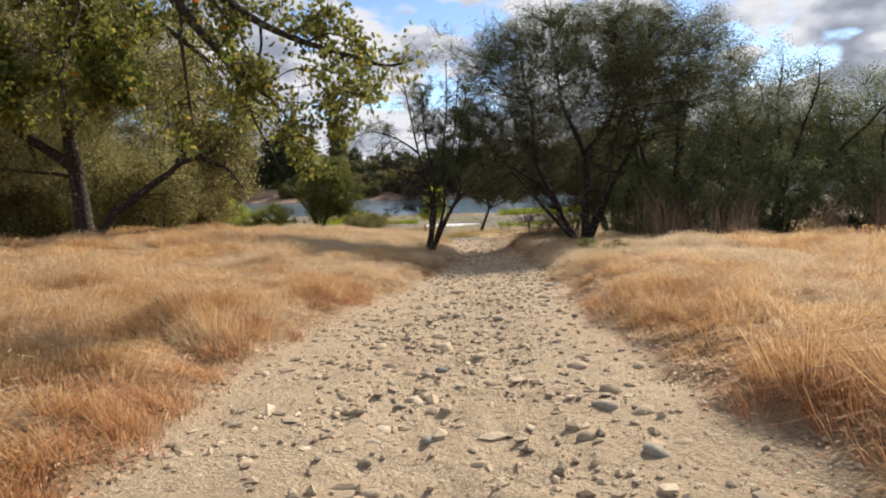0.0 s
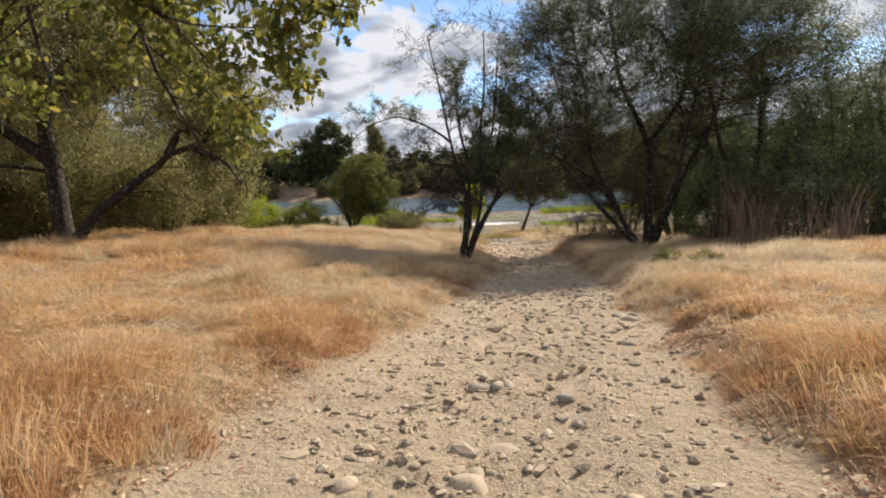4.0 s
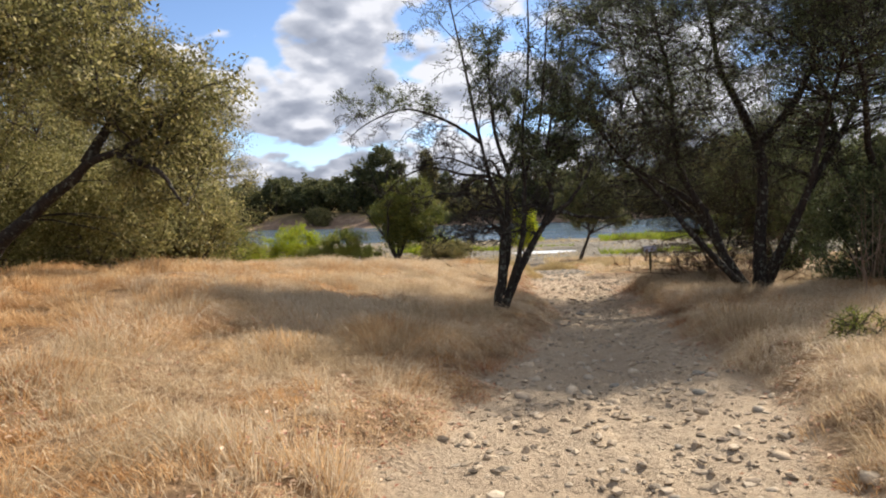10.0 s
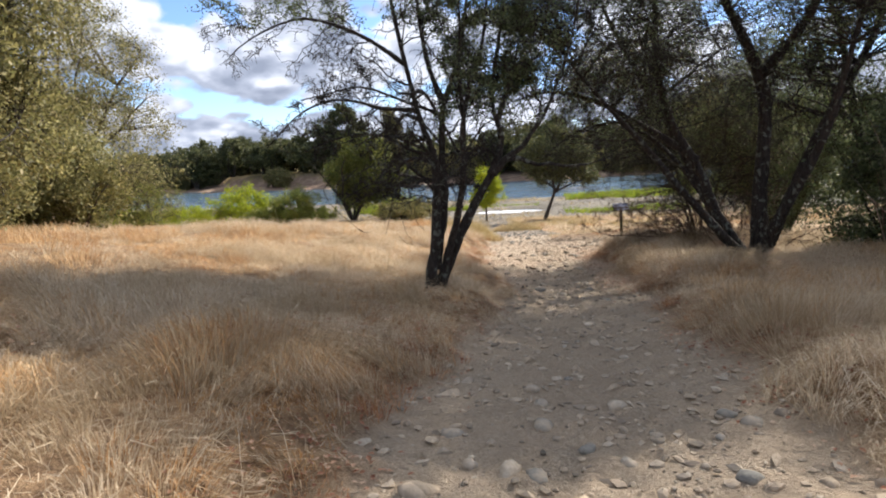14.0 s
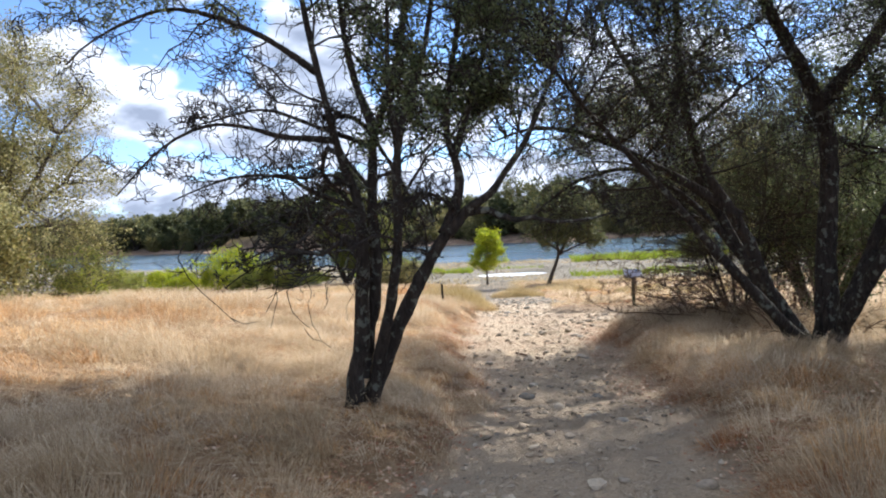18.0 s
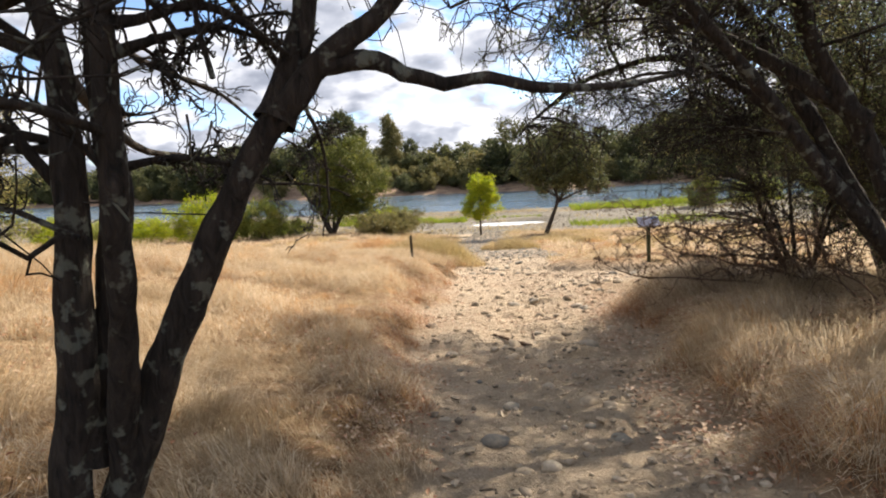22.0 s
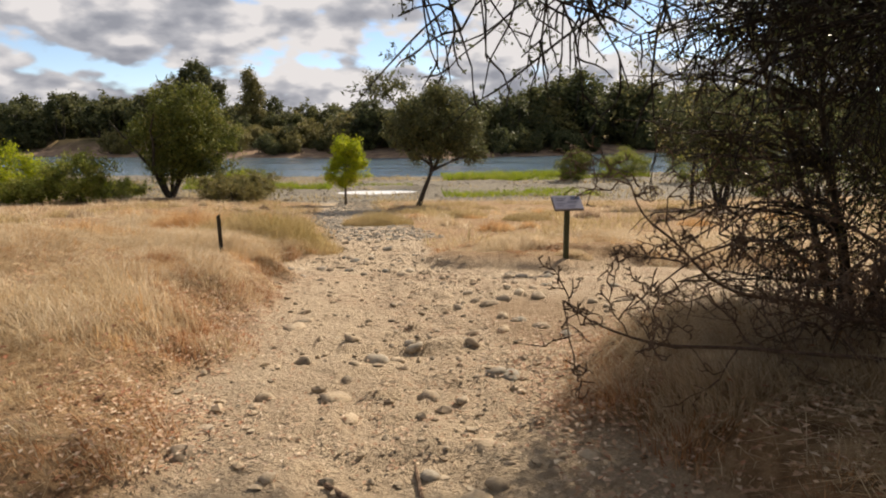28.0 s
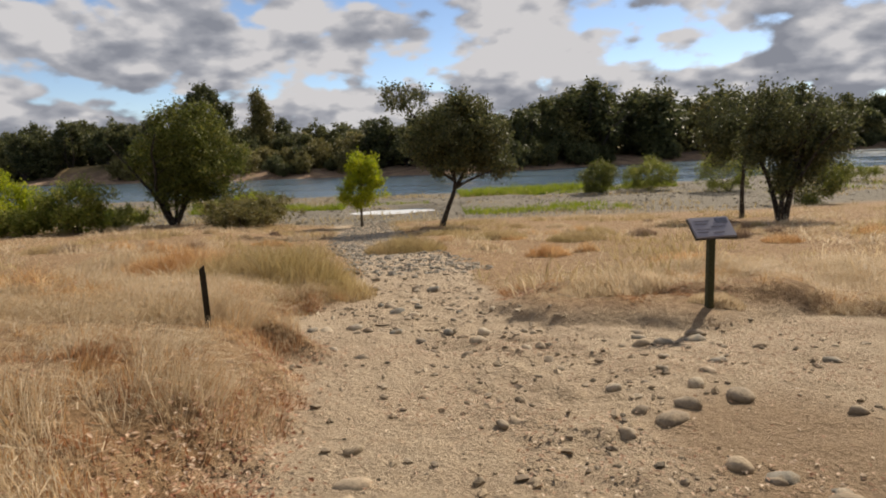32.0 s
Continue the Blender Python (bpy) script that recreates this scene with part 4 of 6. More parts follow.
low_tree = leafy_tree("willow_tree", ground_at(6.1, 33.7), "low dark tree with fine hanging twigs beside the track", 29, lambda r: spread_stems(r, 5, 6.2, 0.46, 0.034),
           [(0.2, 0.3, 4.0, 1.5, 1.4, 1.1), (1.6, 0.6, 4.0, 1.6, 1.4, 1.4), (1.0, 0.4, 2.2, 1.2, 1.2, 1.0), (-0.9, -0.6, 4.4, 1.6, 1.4, 1.2), (0.7, -1.2, 3.0, 1.0, 0.9, 1.3), (-0.4, 0.4, 2.5, 1.1, 1.0, 1.4), (0.5, 0.5, 1.2, 1.2, 1.0, 0.9), (-2.0, -0.8, 2.9, 0.8, 0.8, 0.9), (-2.4, 0.2, 4.9, 1.5, 1.3, 0.9), (-1.2, -0.4, 5.3, 1.5, 1.3, 1.0), (-3.0, -1.4, 5.1, 1.3, 1.2, 0.8), (0.8, 0.2, 5.4, 1.5, 1.4, 1.0), (-1.8, 1.8, 5.5, 1.6, 1.3, 1.1), (-0.6, 2.8, 6.4, 1.7, 1.4, 1.1), (-2.9, 0.8, 4.8, 1.1, 1.1, 0.8)],
           680, 0.45, 11, 0.11, (0.028, 0.055), 0.42, M_LEAF_LIVE, M_BARK, droop=0.16, twigs=5,
           sparse=([(-0.8, 0, 3.4, 1.4, 1.4, 1.2), (0.4, -0.5, 1.9, 1.5, 1.2, 1.2), (-0.6, -0.4, 1.4, 1.0, 0.9, 0.8), (-0.9, -1.0, 2.6, 1.2, 1.2, 1.3), (0.6, -1.6, 2.4, 1.4, 1.2, 1.6), (-1.8, -1.1, 2.3, 0.9, 0.9, 1.5), (-1.7, -1.2, 1.0, 0.8, 0.8, 0.8)], 220, 6))

# slender sprays of narrow leaves that hang from it over the track
rng = np.random.default_rng(151)
low_at = np.array(low_tree.location)
for line in ([(3.6, 33.2, 1.5), (2.5, 32.9, 1.25), (1.75, 32.35, 0.72), (1.42, 31.9, 0.32), (1.26, 31.66, 0.12), (1.14, 31.5, -0.02)],
             [(4.4, 32.9, 1.5), (3.1, 32.1, 0.85), (2.45, 31.65, 0.42), (2.1, 31.4, 0.16), (1.9, 31.3, 0.03), (1.70, 31.22, -0.12)],
             [(4.2, 33.0, 1.6), (3.0, 32.5, 1.25), (2.4, 31.9, 0.8), (2.05, 31.7, 0.5), (1.8, 31.5, 0.3), (1.68, 31.4, 0.16)]):
    p, r = stem(np.array(line) - low_at, 0.011, 0.0022, 0.012)
    br, tips = sprout(rng, [(p, r)], [(11, 0.14, 48, 0.25, 0.0, 0.5, 0.42), (3, 0.06, 50, 0.25, 0.0, 0.6, 0.3)])
    wood_parts(low_tree, [(q, w * (0.45 if lev else 1.0), lev) for q, w, lev in br], M_BARK_DARK)
    ends = np.concatenate([b[0][-2:] for b in br if b[2]] + [p[-3:]])
    ends = np.repeat(ends, 3, 0) + rng.normal(0, 0.016, (len(ends) * 3, 3))
    piece("spray_leaves", leaf_mesh("spray_leaves", rng, ends, 0.026, 0.05, 0.3, M_LEAF_DARK, 0.3), low_tree)

# large live oak in the field
oak_stems = [
    stem([(0, 0, 0), (0.0, 0, 1.2), (-0.1, 0, 2.8), (-0.3, 0, 4.2), (-0.2, 0.2, 6.0), (-0.5, 0.4, 8.0), (-0.3, 0.4, 9.3)], 0.30, 0.05),
    stem([(0.15, 0, 0), (0.9, -0.1, 0.8), (1.75, -0.3, 1.34), (2.65, -0.3, 1.89), (3.37, -0.3, 2.33), (3.67, -0.3, 2.66), (4.5, -0.3, 2.8), (5.2, -0.2, 3.2), (5.6, 0, 3.9)], 0.17, 0.03),
    stem([(3.6, -0.3, 2.6), (3.9, 0.2, 3.6), (4.4, 0.5, 4.4), (4.8, 0.6, 5.0)], 0.10, 0.03),
    stem([(-0.1, 0, 2.6), (-1.2, -0.4, 3.6), (-2.6, -0.6, 4.6), (-4.0, -0.8, 6.0), (-5.0, -0.8, 7.6)], 0.17, 0.04),
    stem([(-0.2, 0, 3.6), (0.4, -1.2, 4.6), (1.0, -2.6, 5.6), (1.4, -3.8, 6.6)], 0.13, 0.03),
    stem([(-0.2, 0.1, 4.0), (0.2, 1.4, 5.0), (0.4, 3.0, 6.2), (0.4, 4.2, 7.6)], 0.13, 0.03),
    stem([(-0.25, 0.1, 4.6), (0.8, 0.1, 5.6), (1.6, 0.0, 6.6), (2.0, 0.0, 7.8)], 0.12, 0.03),
    stem([(4.4, -0.3, 2.75), (5.0, -0.4, 2.5), (5.5, -0.5, 2.2), (5.8, -0.5, 1.7)], 0.08, 0.02),
]
leafy_tree("live_oak", ground_at(-12.45, 22.9), "large spreading olive green oak with a leaning second stem", 31, oak_stems,
           [(-0.3, 0, 8.0, 3.2, 3.0, 1.9), (4.6, 0.4, 4.2, 2.2, 2.2, 1.1), (4.8, 0.2, 3.7, 1.4, 1.8, 1.4), (-3.6, -0.6, 6.6, 2.8, 2.6, 2.2), (0.8, -3.0, 6.0, 2.4, 1.8, 1.6), (0.4, 3.0, 6.2, 2.6, 2.2, 1.8), (-5.2, -0.6, 4.2, 2.0, 2.0, 1.9), (5.0, 0.4, 2.9, 1.1, 1.4, 1.0), (1.8, -1.6, 5.4, 2.2, 1.6, 1.6), (-1.8, -1.6, 5.0, 2.0, 1.6, 1.6), (3.6, -0.8, 5.2, 1.8, 1.4, 1.4), (2.4, 0.6, 6.6, 2.0, 1.8, 1.6), (4.4, 1.2, 2.2, 1.4, 1.4, 1.6), (-3.2, -1.0, 3.0, 2.0, 1.6, 1.6)],
           1350, 0.5, 17, 0.12, (0.06, 0.13), 0.5, M_LEAF_LIVE, M_BARK_DARK, droop=0.06)
for k, (x, y, h, w) in enumerate([(-18.4, 38.0, 10.6, 5.0), (-23.0, 35.0, 9.6, 4.2), (-17.0, 27.0, 9.5, 3.6), (-21.5, 25.0, 9.0, 3.6), (-26.5, 24.0, 9.6, 3.8), (-19.5, 31.0, 8.0, 3.4), (-30.0, 29.0, 9.0, 3.8)]):
    leafy_tree("live_oak", ground_at(x, y), "rounded olive green oak with foliage down to the grass", 60 + k, lambda r: spread_stems(r, 6, h * 0.84, 0.42, 0.12),
               [(0, 0, h * 0.66, w, w * 0.9, h * 0.34), (-w * 0.45, -0.4, h * 0.34, w * 0.75, w * 0.7, h * 0.3), (w * 0.45, -0.3, h * 0.30, w * 0.75, w * 0.7, h * 0.28)],
               (1250 if k == 0 else 600) if k < 3 else 240, 0.55, 20 if k < 3 else 16, 0.17, (0.055, 0.115) if k < 3 else (0.1, 0.18), 0.5, M_LEAF_LIVE, M_BARK, group="oaks at the field's edge", droop=0.04, bare=k < 2)

for k, (x, y, h, w) in enumerate([(-15.4, 26.5, 3.2, 2.2), (-18.6, 25.6, 3.6, 2.4), (-11.9, 27.6, 3.4, 1.9), (-13.6, 31.5, 4.2, 2.4), (-17.2, 32.0, 4.6, 2.8), (-21.5, 29.5, 4.4, 2.8), (-25.5, 29.0, 4.4, 3.0), (-11.6, 31.0, 2.6, 1.4)]):
    leafy_tree("undergrowth_shrub", ground_at(x, y), "dense olive undergrowth shrub beneath the oaks", 330 + k, lambda r: spread_stems(r, 7, h * 0.8, 0.5, 0.04),
               [(0, 0, h * 0.5, w, w * 0.8, h * 0.5), (-w * 0.4, -0.3, h * 0.25, w * 0.8, w * 0.7, h * 0.26)], 230, 0.45, 15, 0.14, (0.07, 0.13), 0.5, M_LEAF_LIVE, M_BARK, "shrub", "undergrowth beneath the oaks", bare=0)

# overhanging oak beside the first stretch
rng = np.random.default_rng(77)
ax, ay, az = ground_at(-9.5, 9.5)
over = tree("valley_oak", (ax, ay, az), "valley oak whose leafy limbs hang over the dry grass", "tree")
big = [
    stem([(0, 0, 0), (0.1, 0, 1.5), (0.3, 0.1, 3.0), (0.2, 0.2, 4.6), (-0.2, 0.3, 6.6), (-0.3, 0.4, 8.6)], 0.34, 0.08),
    stem([(0.25, 0.1, 2.9), (1.8, 0.1, 4.2), (3.6, 0.1, 5.0), (5.2, 0.1, 4.9), (6.1, 0.1, 4.3), (6.5, 0.1, 3.7), (6.8, 0.1, 3.2), (7.3, 0.1, 2.8), (7.55, 0.05, 2.5)], 0.15, 0.02),
    stem([(5.0, 0.1, 4.95), (6.0, 0.2, 4.5), (6.8, 0.2, 4.0), (7.35, 0.2, 3.55), (7.9, 0.2, 3.25), (8.5, 0.15, 3.05), (9.1, 0.1, 2.8), (9.5, 0.1, 2.9)], 0.075, 0.012),
    stem([(3.6, 0.1, 5.0), (4.4, 0.3, 4.4), (5.0, 0.4, 3.6), (5.4, 0.4, 2.9)], 0.06, 0.012),
    stem([(3.0, 0.1, 4.8), (3.6, -0.2, 4.0), (4.2, -0.3, 3.1), (4.4, -0.3, 2.5)], 0.06, 0.012),
    stem([(0.2, 0.15, 4.2), (1.6, 0.9, 5.0), (3.0, 1.6, 5.2), (4.4, 2.0, 4.7), (5.4, 2.2, 3.9), (6.2, 2.3, 3.2)], 0.14, 0.02),
    stem([(0.1, 0.2, 4.8), (1.2, -0.8, 6.2), (2.6, -1.6, 7.2), (4.2, -2.2, 7.4), (5.6, -2.4, 6.9)], 0.14, 0.02),
    stem([(0.0, 0.2, 5.2), (1.6, 0.6, 6.6), (3.4, 0.8, 7.2), (5.2, 0.8, 6.9), (6.6, 0.8, 6.0)], 0.13, 0.02),
    stem([(0.1, 0.1, 3.6), (-1.6, -0.8, 5.0), (-3.4, -1.4, 6.2), (-5.0, -1.6, 7.2)], 0.15, 0.03),
    stem([(0.0, 0.2, 4.4), (-1.2, 1.4, 5.8), (-2.4, 2.8, 7.0), (-3.2, 4.0, 7.6)], 0.14, 0.03),
]
br, tips = sprout(rng, big, [(9, -0.30, 48, 0.24, -0.03, 0.45, 0.3), (5, -0.5, 48, 0.28, -0.06, 0.55, 0.15), (4, -0.5, 50, 0.3, -0.12, 0.6, 0.15)])
wood_parts(over, br, M_BARK_DARK, coarse=0.09)
P = along(rng, tips, 20, 0.08)
outer = [(p[len(p) // 2:], r, 0) for p, r in big[1:6]]
P = np.concatenate([P, along(rng, outer, 420, 0.17)])
piece("crown", lobed_mesh("crown", rng, P[P[:, 2] > 1.4], 0.045, 0.10, M_LEAF_OAK), over)
rust = P[(P[:, 2] > 2.2) & (P[:, 0] > 4.5)]
piece("autumn_leaves", lobed_mesh("autumn_leaves", rng, rust[rng.choice(len(rust), 26, replace=False)] + 0.04, 0.09, 0.15, M_ORANGE), over, "orange autumn leaves")

# trees and shrubs on the river terrace
leafy_tree("river_tree", ground_at(2.95, 73.0), "dark leaning tree with an uneven crown on the river terrace", 81,
           [stem([(0, 0, 0), (0.6, 0, 1.6), (1.1, 0, 2.8), (0.6, 0, 4.4), (-0.6, 0, 6.2), (-1.9, 0, 7.6), (-2.3, 0, 8.8)], 0.16, 0.03),
            stem([(1.1, 0, 2.7), (2.0, 0.2, 4.2), (3.0, 0.2, 5.6), (3.2, 0.2, 7.4)], 0.11, 0.02),
            stem([(1.0, 0, 2.6), (2.4, -0.6, 3.4), (3.8, -0.8, 3.8), (4.8, -0.8, 3.6)], 0.08, 0.02),
            stem([(0.9, 0, 3.4), (0.9, 1.0, 5.0), (1.2, 1.4, 6.8), (1.6, 1.5, 8.0)], 0.1, 0.02),
            stem([(1.0, 0, 3.0), (-0.4, -0.6, 4.0), (-1.8, -0.8, 4.8)], 0.08, 0.02)],
           [(1.4, 0, 6.4, 3.0, 2.4, 2.0), (-2.1, 0, 8.6, 1.3, 1.2, 1.1), (3.4, 0, 4.6, 2.0, 1.8, 1.4), (-0.9, -0.4, 5.6, 1.6, 1.6, 1.3), (1.4, 0, 4.6, 2.6, 2.2, 1.4), (2.8, 0, 6.0, 2.0, 2.0, 1.6)],
           250, 0.6, 16, 0.2, (0.14, 0.26), 0.55, M_LEAF_FAR, M_BARK_DARK)
leafy_tree("river_tree", ground_at(-17.1, 82.0), "bushy olive green tree on the river terrace", 82, lambda r: spread_stems(r, 6, 8.2, 0.36, 0.16),
           [(1.7, 0, 7.2, 2.3, 2.4, 1.9), (-0.5, 0, 5.2, 2.2, 2.2, 1.9), (3.6, 0, 4.8, 2.3, 2.2, 2.0), (1.6, 0, 4.2, 2.6, 2.4, 1.6), (0.4, 0, 2.6, 2.0, 2.0, 0.9), (3.6, 0, 2.6, 1.6, 1.8, 0.9)], 300, 0.8, 17, 0.26, (0.16, 0.3), 0.5, M_LEAF_GREEN, M_BARK_DARK)
leafy_tree("lime_green_tree", ground_at(-2.6, 79.5), "small bright yellow-green tree by the shallow pool", 83,
           lambda r: [stem([(0, 0, 0), (0, 0, 1.2), (0.1, 0, 3.0), (0, 0, 5.4)], 0.10, 0.02)],
           [(0, 0, 2.9, 1.7, 1.6, 1.5), (0.1, 0, 4.4, 1.2, 1.2, 1.3)], 110, 0.5, 15, 0.12, (0.14, 0.24), 0.45, M_LEAF_YELLOW, M_BARK, droop=-0.15)
leafy_tree("river_tree", ground_at(22.3, 71.6), "slender tree with an open crown on the terrace", 84,
           lambda r: [stem([(0, 0, 0), (-0.1, 0, 2.4), (0.1, 0, 4.4), (-0.2, 0, 5.8), (0.2, 0, 7.4)], 0.13, 0.03)],
           [(0, 0, 6.0, 2.8, 2.4, 2.0), (1.4, 0, 7.0, 1.6, 1.6, 1.1), (-1.6, 0, 5.0, 1.6, 1.6, 1.4)], 110, 0.8, 15, 0.2, (0.14, 0.26), 0.5, M_LEAF_FAR, M_BARK_DARK, group="pair of trees on the terrace")
leafy_tree("river_tree", ground_at(21.0, 65.0), "dark full tree with several stems on the terrace", 85, lambda r: spread_stems(r, 4, 6.6, 0.24, 0.14),
           [(0, 0, 5.6, 2.2, 2.0, 1.7), (-0.8, 0, 4.0, 1.8, 1.8, 1.5), (1.4, 0, 4.2, 1.9, 1.7, 1.4), (0.4, 0, 2.2, 1.4, 1.4, 0.9)], 170, 0.7, 16, 0.2, (0.14, 0.26), 0.5, M_LEAF_FAR, M_BARK_DARK, group="pair of trees on the terrace")


def bush(name, x, y, h, w, label, seed, mat, clusters=70, group=""):
    leafy_tree(name, ground_at(x, y), label, seed, lambda r: spread_stems(r, 6, h * 0.7, 0.5, 0.035), [(0, 0, h * 0.5, w, w * 0.9, h * 0.5)], clusters, 0.3 + 0.08 * h, 14, 0.1 + 0.02 * h, (0.14, 0.26), 0.45, mat, M_BARK, "shrub", group)


for k, (x, y, h, w, m, lab) in enumerate([
        (-32.7, 76.0, 2.2, 2.6, M_LEAF_YELLOW, "bright yellow-green shrub near the river"),
        (-27.3, 76.5, 4.0, 2.7, M_LEAF_YELLOW, "yellow-green rounded shrub near the river"),
        (-21.5, 76.0, 3.6, 2.0, M_LEAF_SHRUB, "olive shrub near the river"),
        (-24.5, 75.0, 1.7, 2.0, M_LEAF_SHRUB, "low olive shrub near the river"),
        (-38.0, 78.0, 2.2, 2.6, M_LEAF_SHRUB, "low yellow-green shrub near the river"),
        (-44.0, 80.0, 2.8, 3.0, M_LEAF_YELLOW, "low yellow-green shrub near the river"),
        (-11.0, 77.5, 2.0, 2.6, M_LEAF_FAR_OLIVE, "grey-green driftwood shrub near the pool"),
        (24.0, 108.0, 3.8, 2.4, M_LEAF_GREEN, "green shrub on the gravel bar"),
        (31.0, 110.0, 3.8, 3.2, M_LEAF_SHRUB, "light green shrub on the gravel bar"),
        (38.0, 104.0, 5.2, 4.0, M_LEAF_SHRUB, "broad light green shrub on the gravel bar"),
        (35.0, 84.0, 4.4, 2.8, M_LEAF_GREEN, "green shrub beside the terrace trees"),
        (66.0, 106.0, 3.6, 5.0, M_LEAF_GREEN, "dark green shrub on the gravel bar"),
        (58.0, 112.0, 2.2, 4.0, M_LEAF_SHRUB, "light green low shrub on the gravel bar")]):
    bush("river_shrub", x, y, h, w, lab, 100 + k, m, 110 if h > 3 else 70)

rng = np.random.default_rng(163)
for k in range(22):
    x, y, h = -66 + 56 * rng.random(), 80 + 26 * rng.random(), 0.9 + 1.5 * rng.random() ** 1.5
    if abs(x + 1.6) < 8:
        continue
    m, lab = [(M_LEAF_SHRUB, "low olive shrub on the near river bank"), (M_LEAF_YELLOW, "low yellow-green shrub on the near river bank"), (M_LEAF_FAR_OLIVE, "low grey-green shrub on the near river bank")][k % 3]
    bush("river_shrub", x, y, h, 1.4 + 1.8 * rng.random(), lab, 360 + k, m, 46, "low shrubs on the river bank")

# far bank: a few tree shapes, repeated
far_kinds = []
for k, (h, w, m, lab) in enumerate([(13, 5.0, M_LEAF_FAR, "dark rounded oak on the far bank"), (11.5, 6.0, M_LEAF_FAR, "broad dark oak on the far bank"), (10.5, 4.4, M_LEAF_FAR_OLIVE, "olive tree on the far bank"), (15, 3.8, M_LEAF_FAR, "tall dark tree on the far bank")]):
    x = -30.0 + 20 * k
    far_kinds.append(leafy_tree("far_oak", ground_at(x, far_edge(np.array([x]))[0] + 62 + 5 * k), lab, 200 + k, lambda r: spread_stems(r, 6, h * 0.8, 0.36, 0.25),
                                [(0, 0, h * 0.68, w * 0.8, w * 0.8, h * 0.3), (-w * 0.5, 0, h * 0.48, w * 0.6, w * 0.6, h * 0.24), (w * 0.5, 0.5, h * 0.5, w * 0.6, w * 0.6, h * 0.26), (0, -w * 0.3, h * 0.3, w * 0.6, w * 0.5, h * 0.22)],
                                130, 1.0, 7, 0.4, (0.45, 0.95), 0.6, m, M_BARK_DARK, group="woods on the far bank", bare=0, twigs=5))
rng = np.random.default_rng(8)
for x in np.concatenate([np.arange(-520, -170, 9.0), np.arange(-170, 260, 6.6)]):
    for row in range(3):
        xx = x + rng.normal(0, 2.2)
        deep = (19 if -116 < xx < -14 else 7) + row * 11 + rng.random() * 9
        kind = far_kinds[rng.integers(0, 4)]
        yy = float(far_edge(np.array([xx]))[0]) + deep
        s = 0.55 + 0.5 * rng.random() + 0.25 * (lump(xx, yy, 30, 77) - 0.5)
        s *= 1.0 + 0.55 * float(step(15, 70, xx)) + 0.25 * float(step(-50, -75, xx))
        wide = 1.0 + 0.5 * rng.random()
        copy_thing(kind, pose(xx, yy, bank_z(xx, yy) - 0.6, 0, 0, rng.random() * 360) @ Matrix.Diagonal((s * wide, s * wide, s, 1)))
leafy_tree("far_oak", ground_at(-60.0, 238.0), "tall dark oak standing out of the woods on the far bank", 210, lambda r: spread_stems(r, 7, 22, 0.36, 0.4),
           [(0, 0, 20.5, 4.6, 4.5, 3.6), (-5.5, 0, 16, 4.0, 4, 3.6), (5.6, 0, 15, 4.4, 4, 3.8), (0, 0, 11, 7, 5, 4.5), (-2, 0, 5, 6, 5, 4)], 380, 1.1, 8, 0.5, (0.5, 1.0), 0.6, M_LEAF_FAR, M_BARK_DARK, group="woods on the far bank", bare=0)
leafy_tree("far_pine", ground_at(-43.0, 236.0), "tall pale grey-green tree on the far bank", 211, lambda r: [stem([(0, 0, 0), (0, 0, 9), (0.3, 0, 21)], 0.3, 0.05)],
           [(0, 0, 18.5, 2.4, 2.4, 3.4), (0.8, 0, 14, 3.4, 3.2, 3.6), (-0.4, 0, 9, 4.0, 3.4, 4.0)], 190, 1.1, 8, 0.5, (0.45, 0.9), 0.5, M_LEAF_FAR_OLIVE, M_BARK, group="woods on the far bank", bare=0)
shrub_kinds = []
for k, (m, lab) in enumerate([(M_LEAF_FAR, "dark willow shrub at the far water's edge"), (M_LEAF_FAR_OLIVE, "olive shrub at the far water's edge")]):
    x = -34.0 + 8 * k
    shrub_kinds.append(leafy_tree("far_shrub", ground_at(x, far_edge(np.array([x]))[0] + 6), lab, 220 + k, lambda r: spread_stems(r, 6, 4.0, 0.5, 0.08),
                                  [(0, 0, 2.6, 3.0, 2.6, 2.5)], 60, 0.8, 7, 0.3, (0.35, 0.75), 0.5, m, M_BARK, "shrub", "shrubs at the far water's edge", bare=0, twigs=5))
for x in np.arange(-62, 60, 2.4):
    xx = x + rng.normal(0, 2.0)
    yy = float(far_edge(np.array([xx]))[0]) + 7 + 17 * rng.random()
    copy_thing(shrub_kinds[1 if rng.random() < 0.8 else 0], pose(xx, yy, bank_z(xx, yy) - 0.2, 0, 0, rng.random() * 360) @ Matrix.Scale(0.55 + 0.8 * rng.random(), 4))
for x in np.arange(-270, 260, 3.3):
    xx = x + rng.normal(0, 1.2)
    if -116 < xx < -24 and rng.random() < 0.8:
        continue
    if lump(xx, 0.0, 11.0, 78) < 0.36:
        continue
    deep = 2.5 + rng.random() * (12 if xx < 12 else 4)
    yy = float(far_edge(np.array([xx]))[0]) + deep
    kind = shrub_kinds[0 if ((xx > 12 or xx < -116) and rng.random() < 0.85) or rng.random() < 0.3 else 1]
    copy_thing(kind, pose(xx, yy, bank_z(xx, yy) - 0.2, 0, 0, rng.random() * 360) @ Matrix.Scale(0.45 + 0.95 * rng.random() ** 1.3, 4))


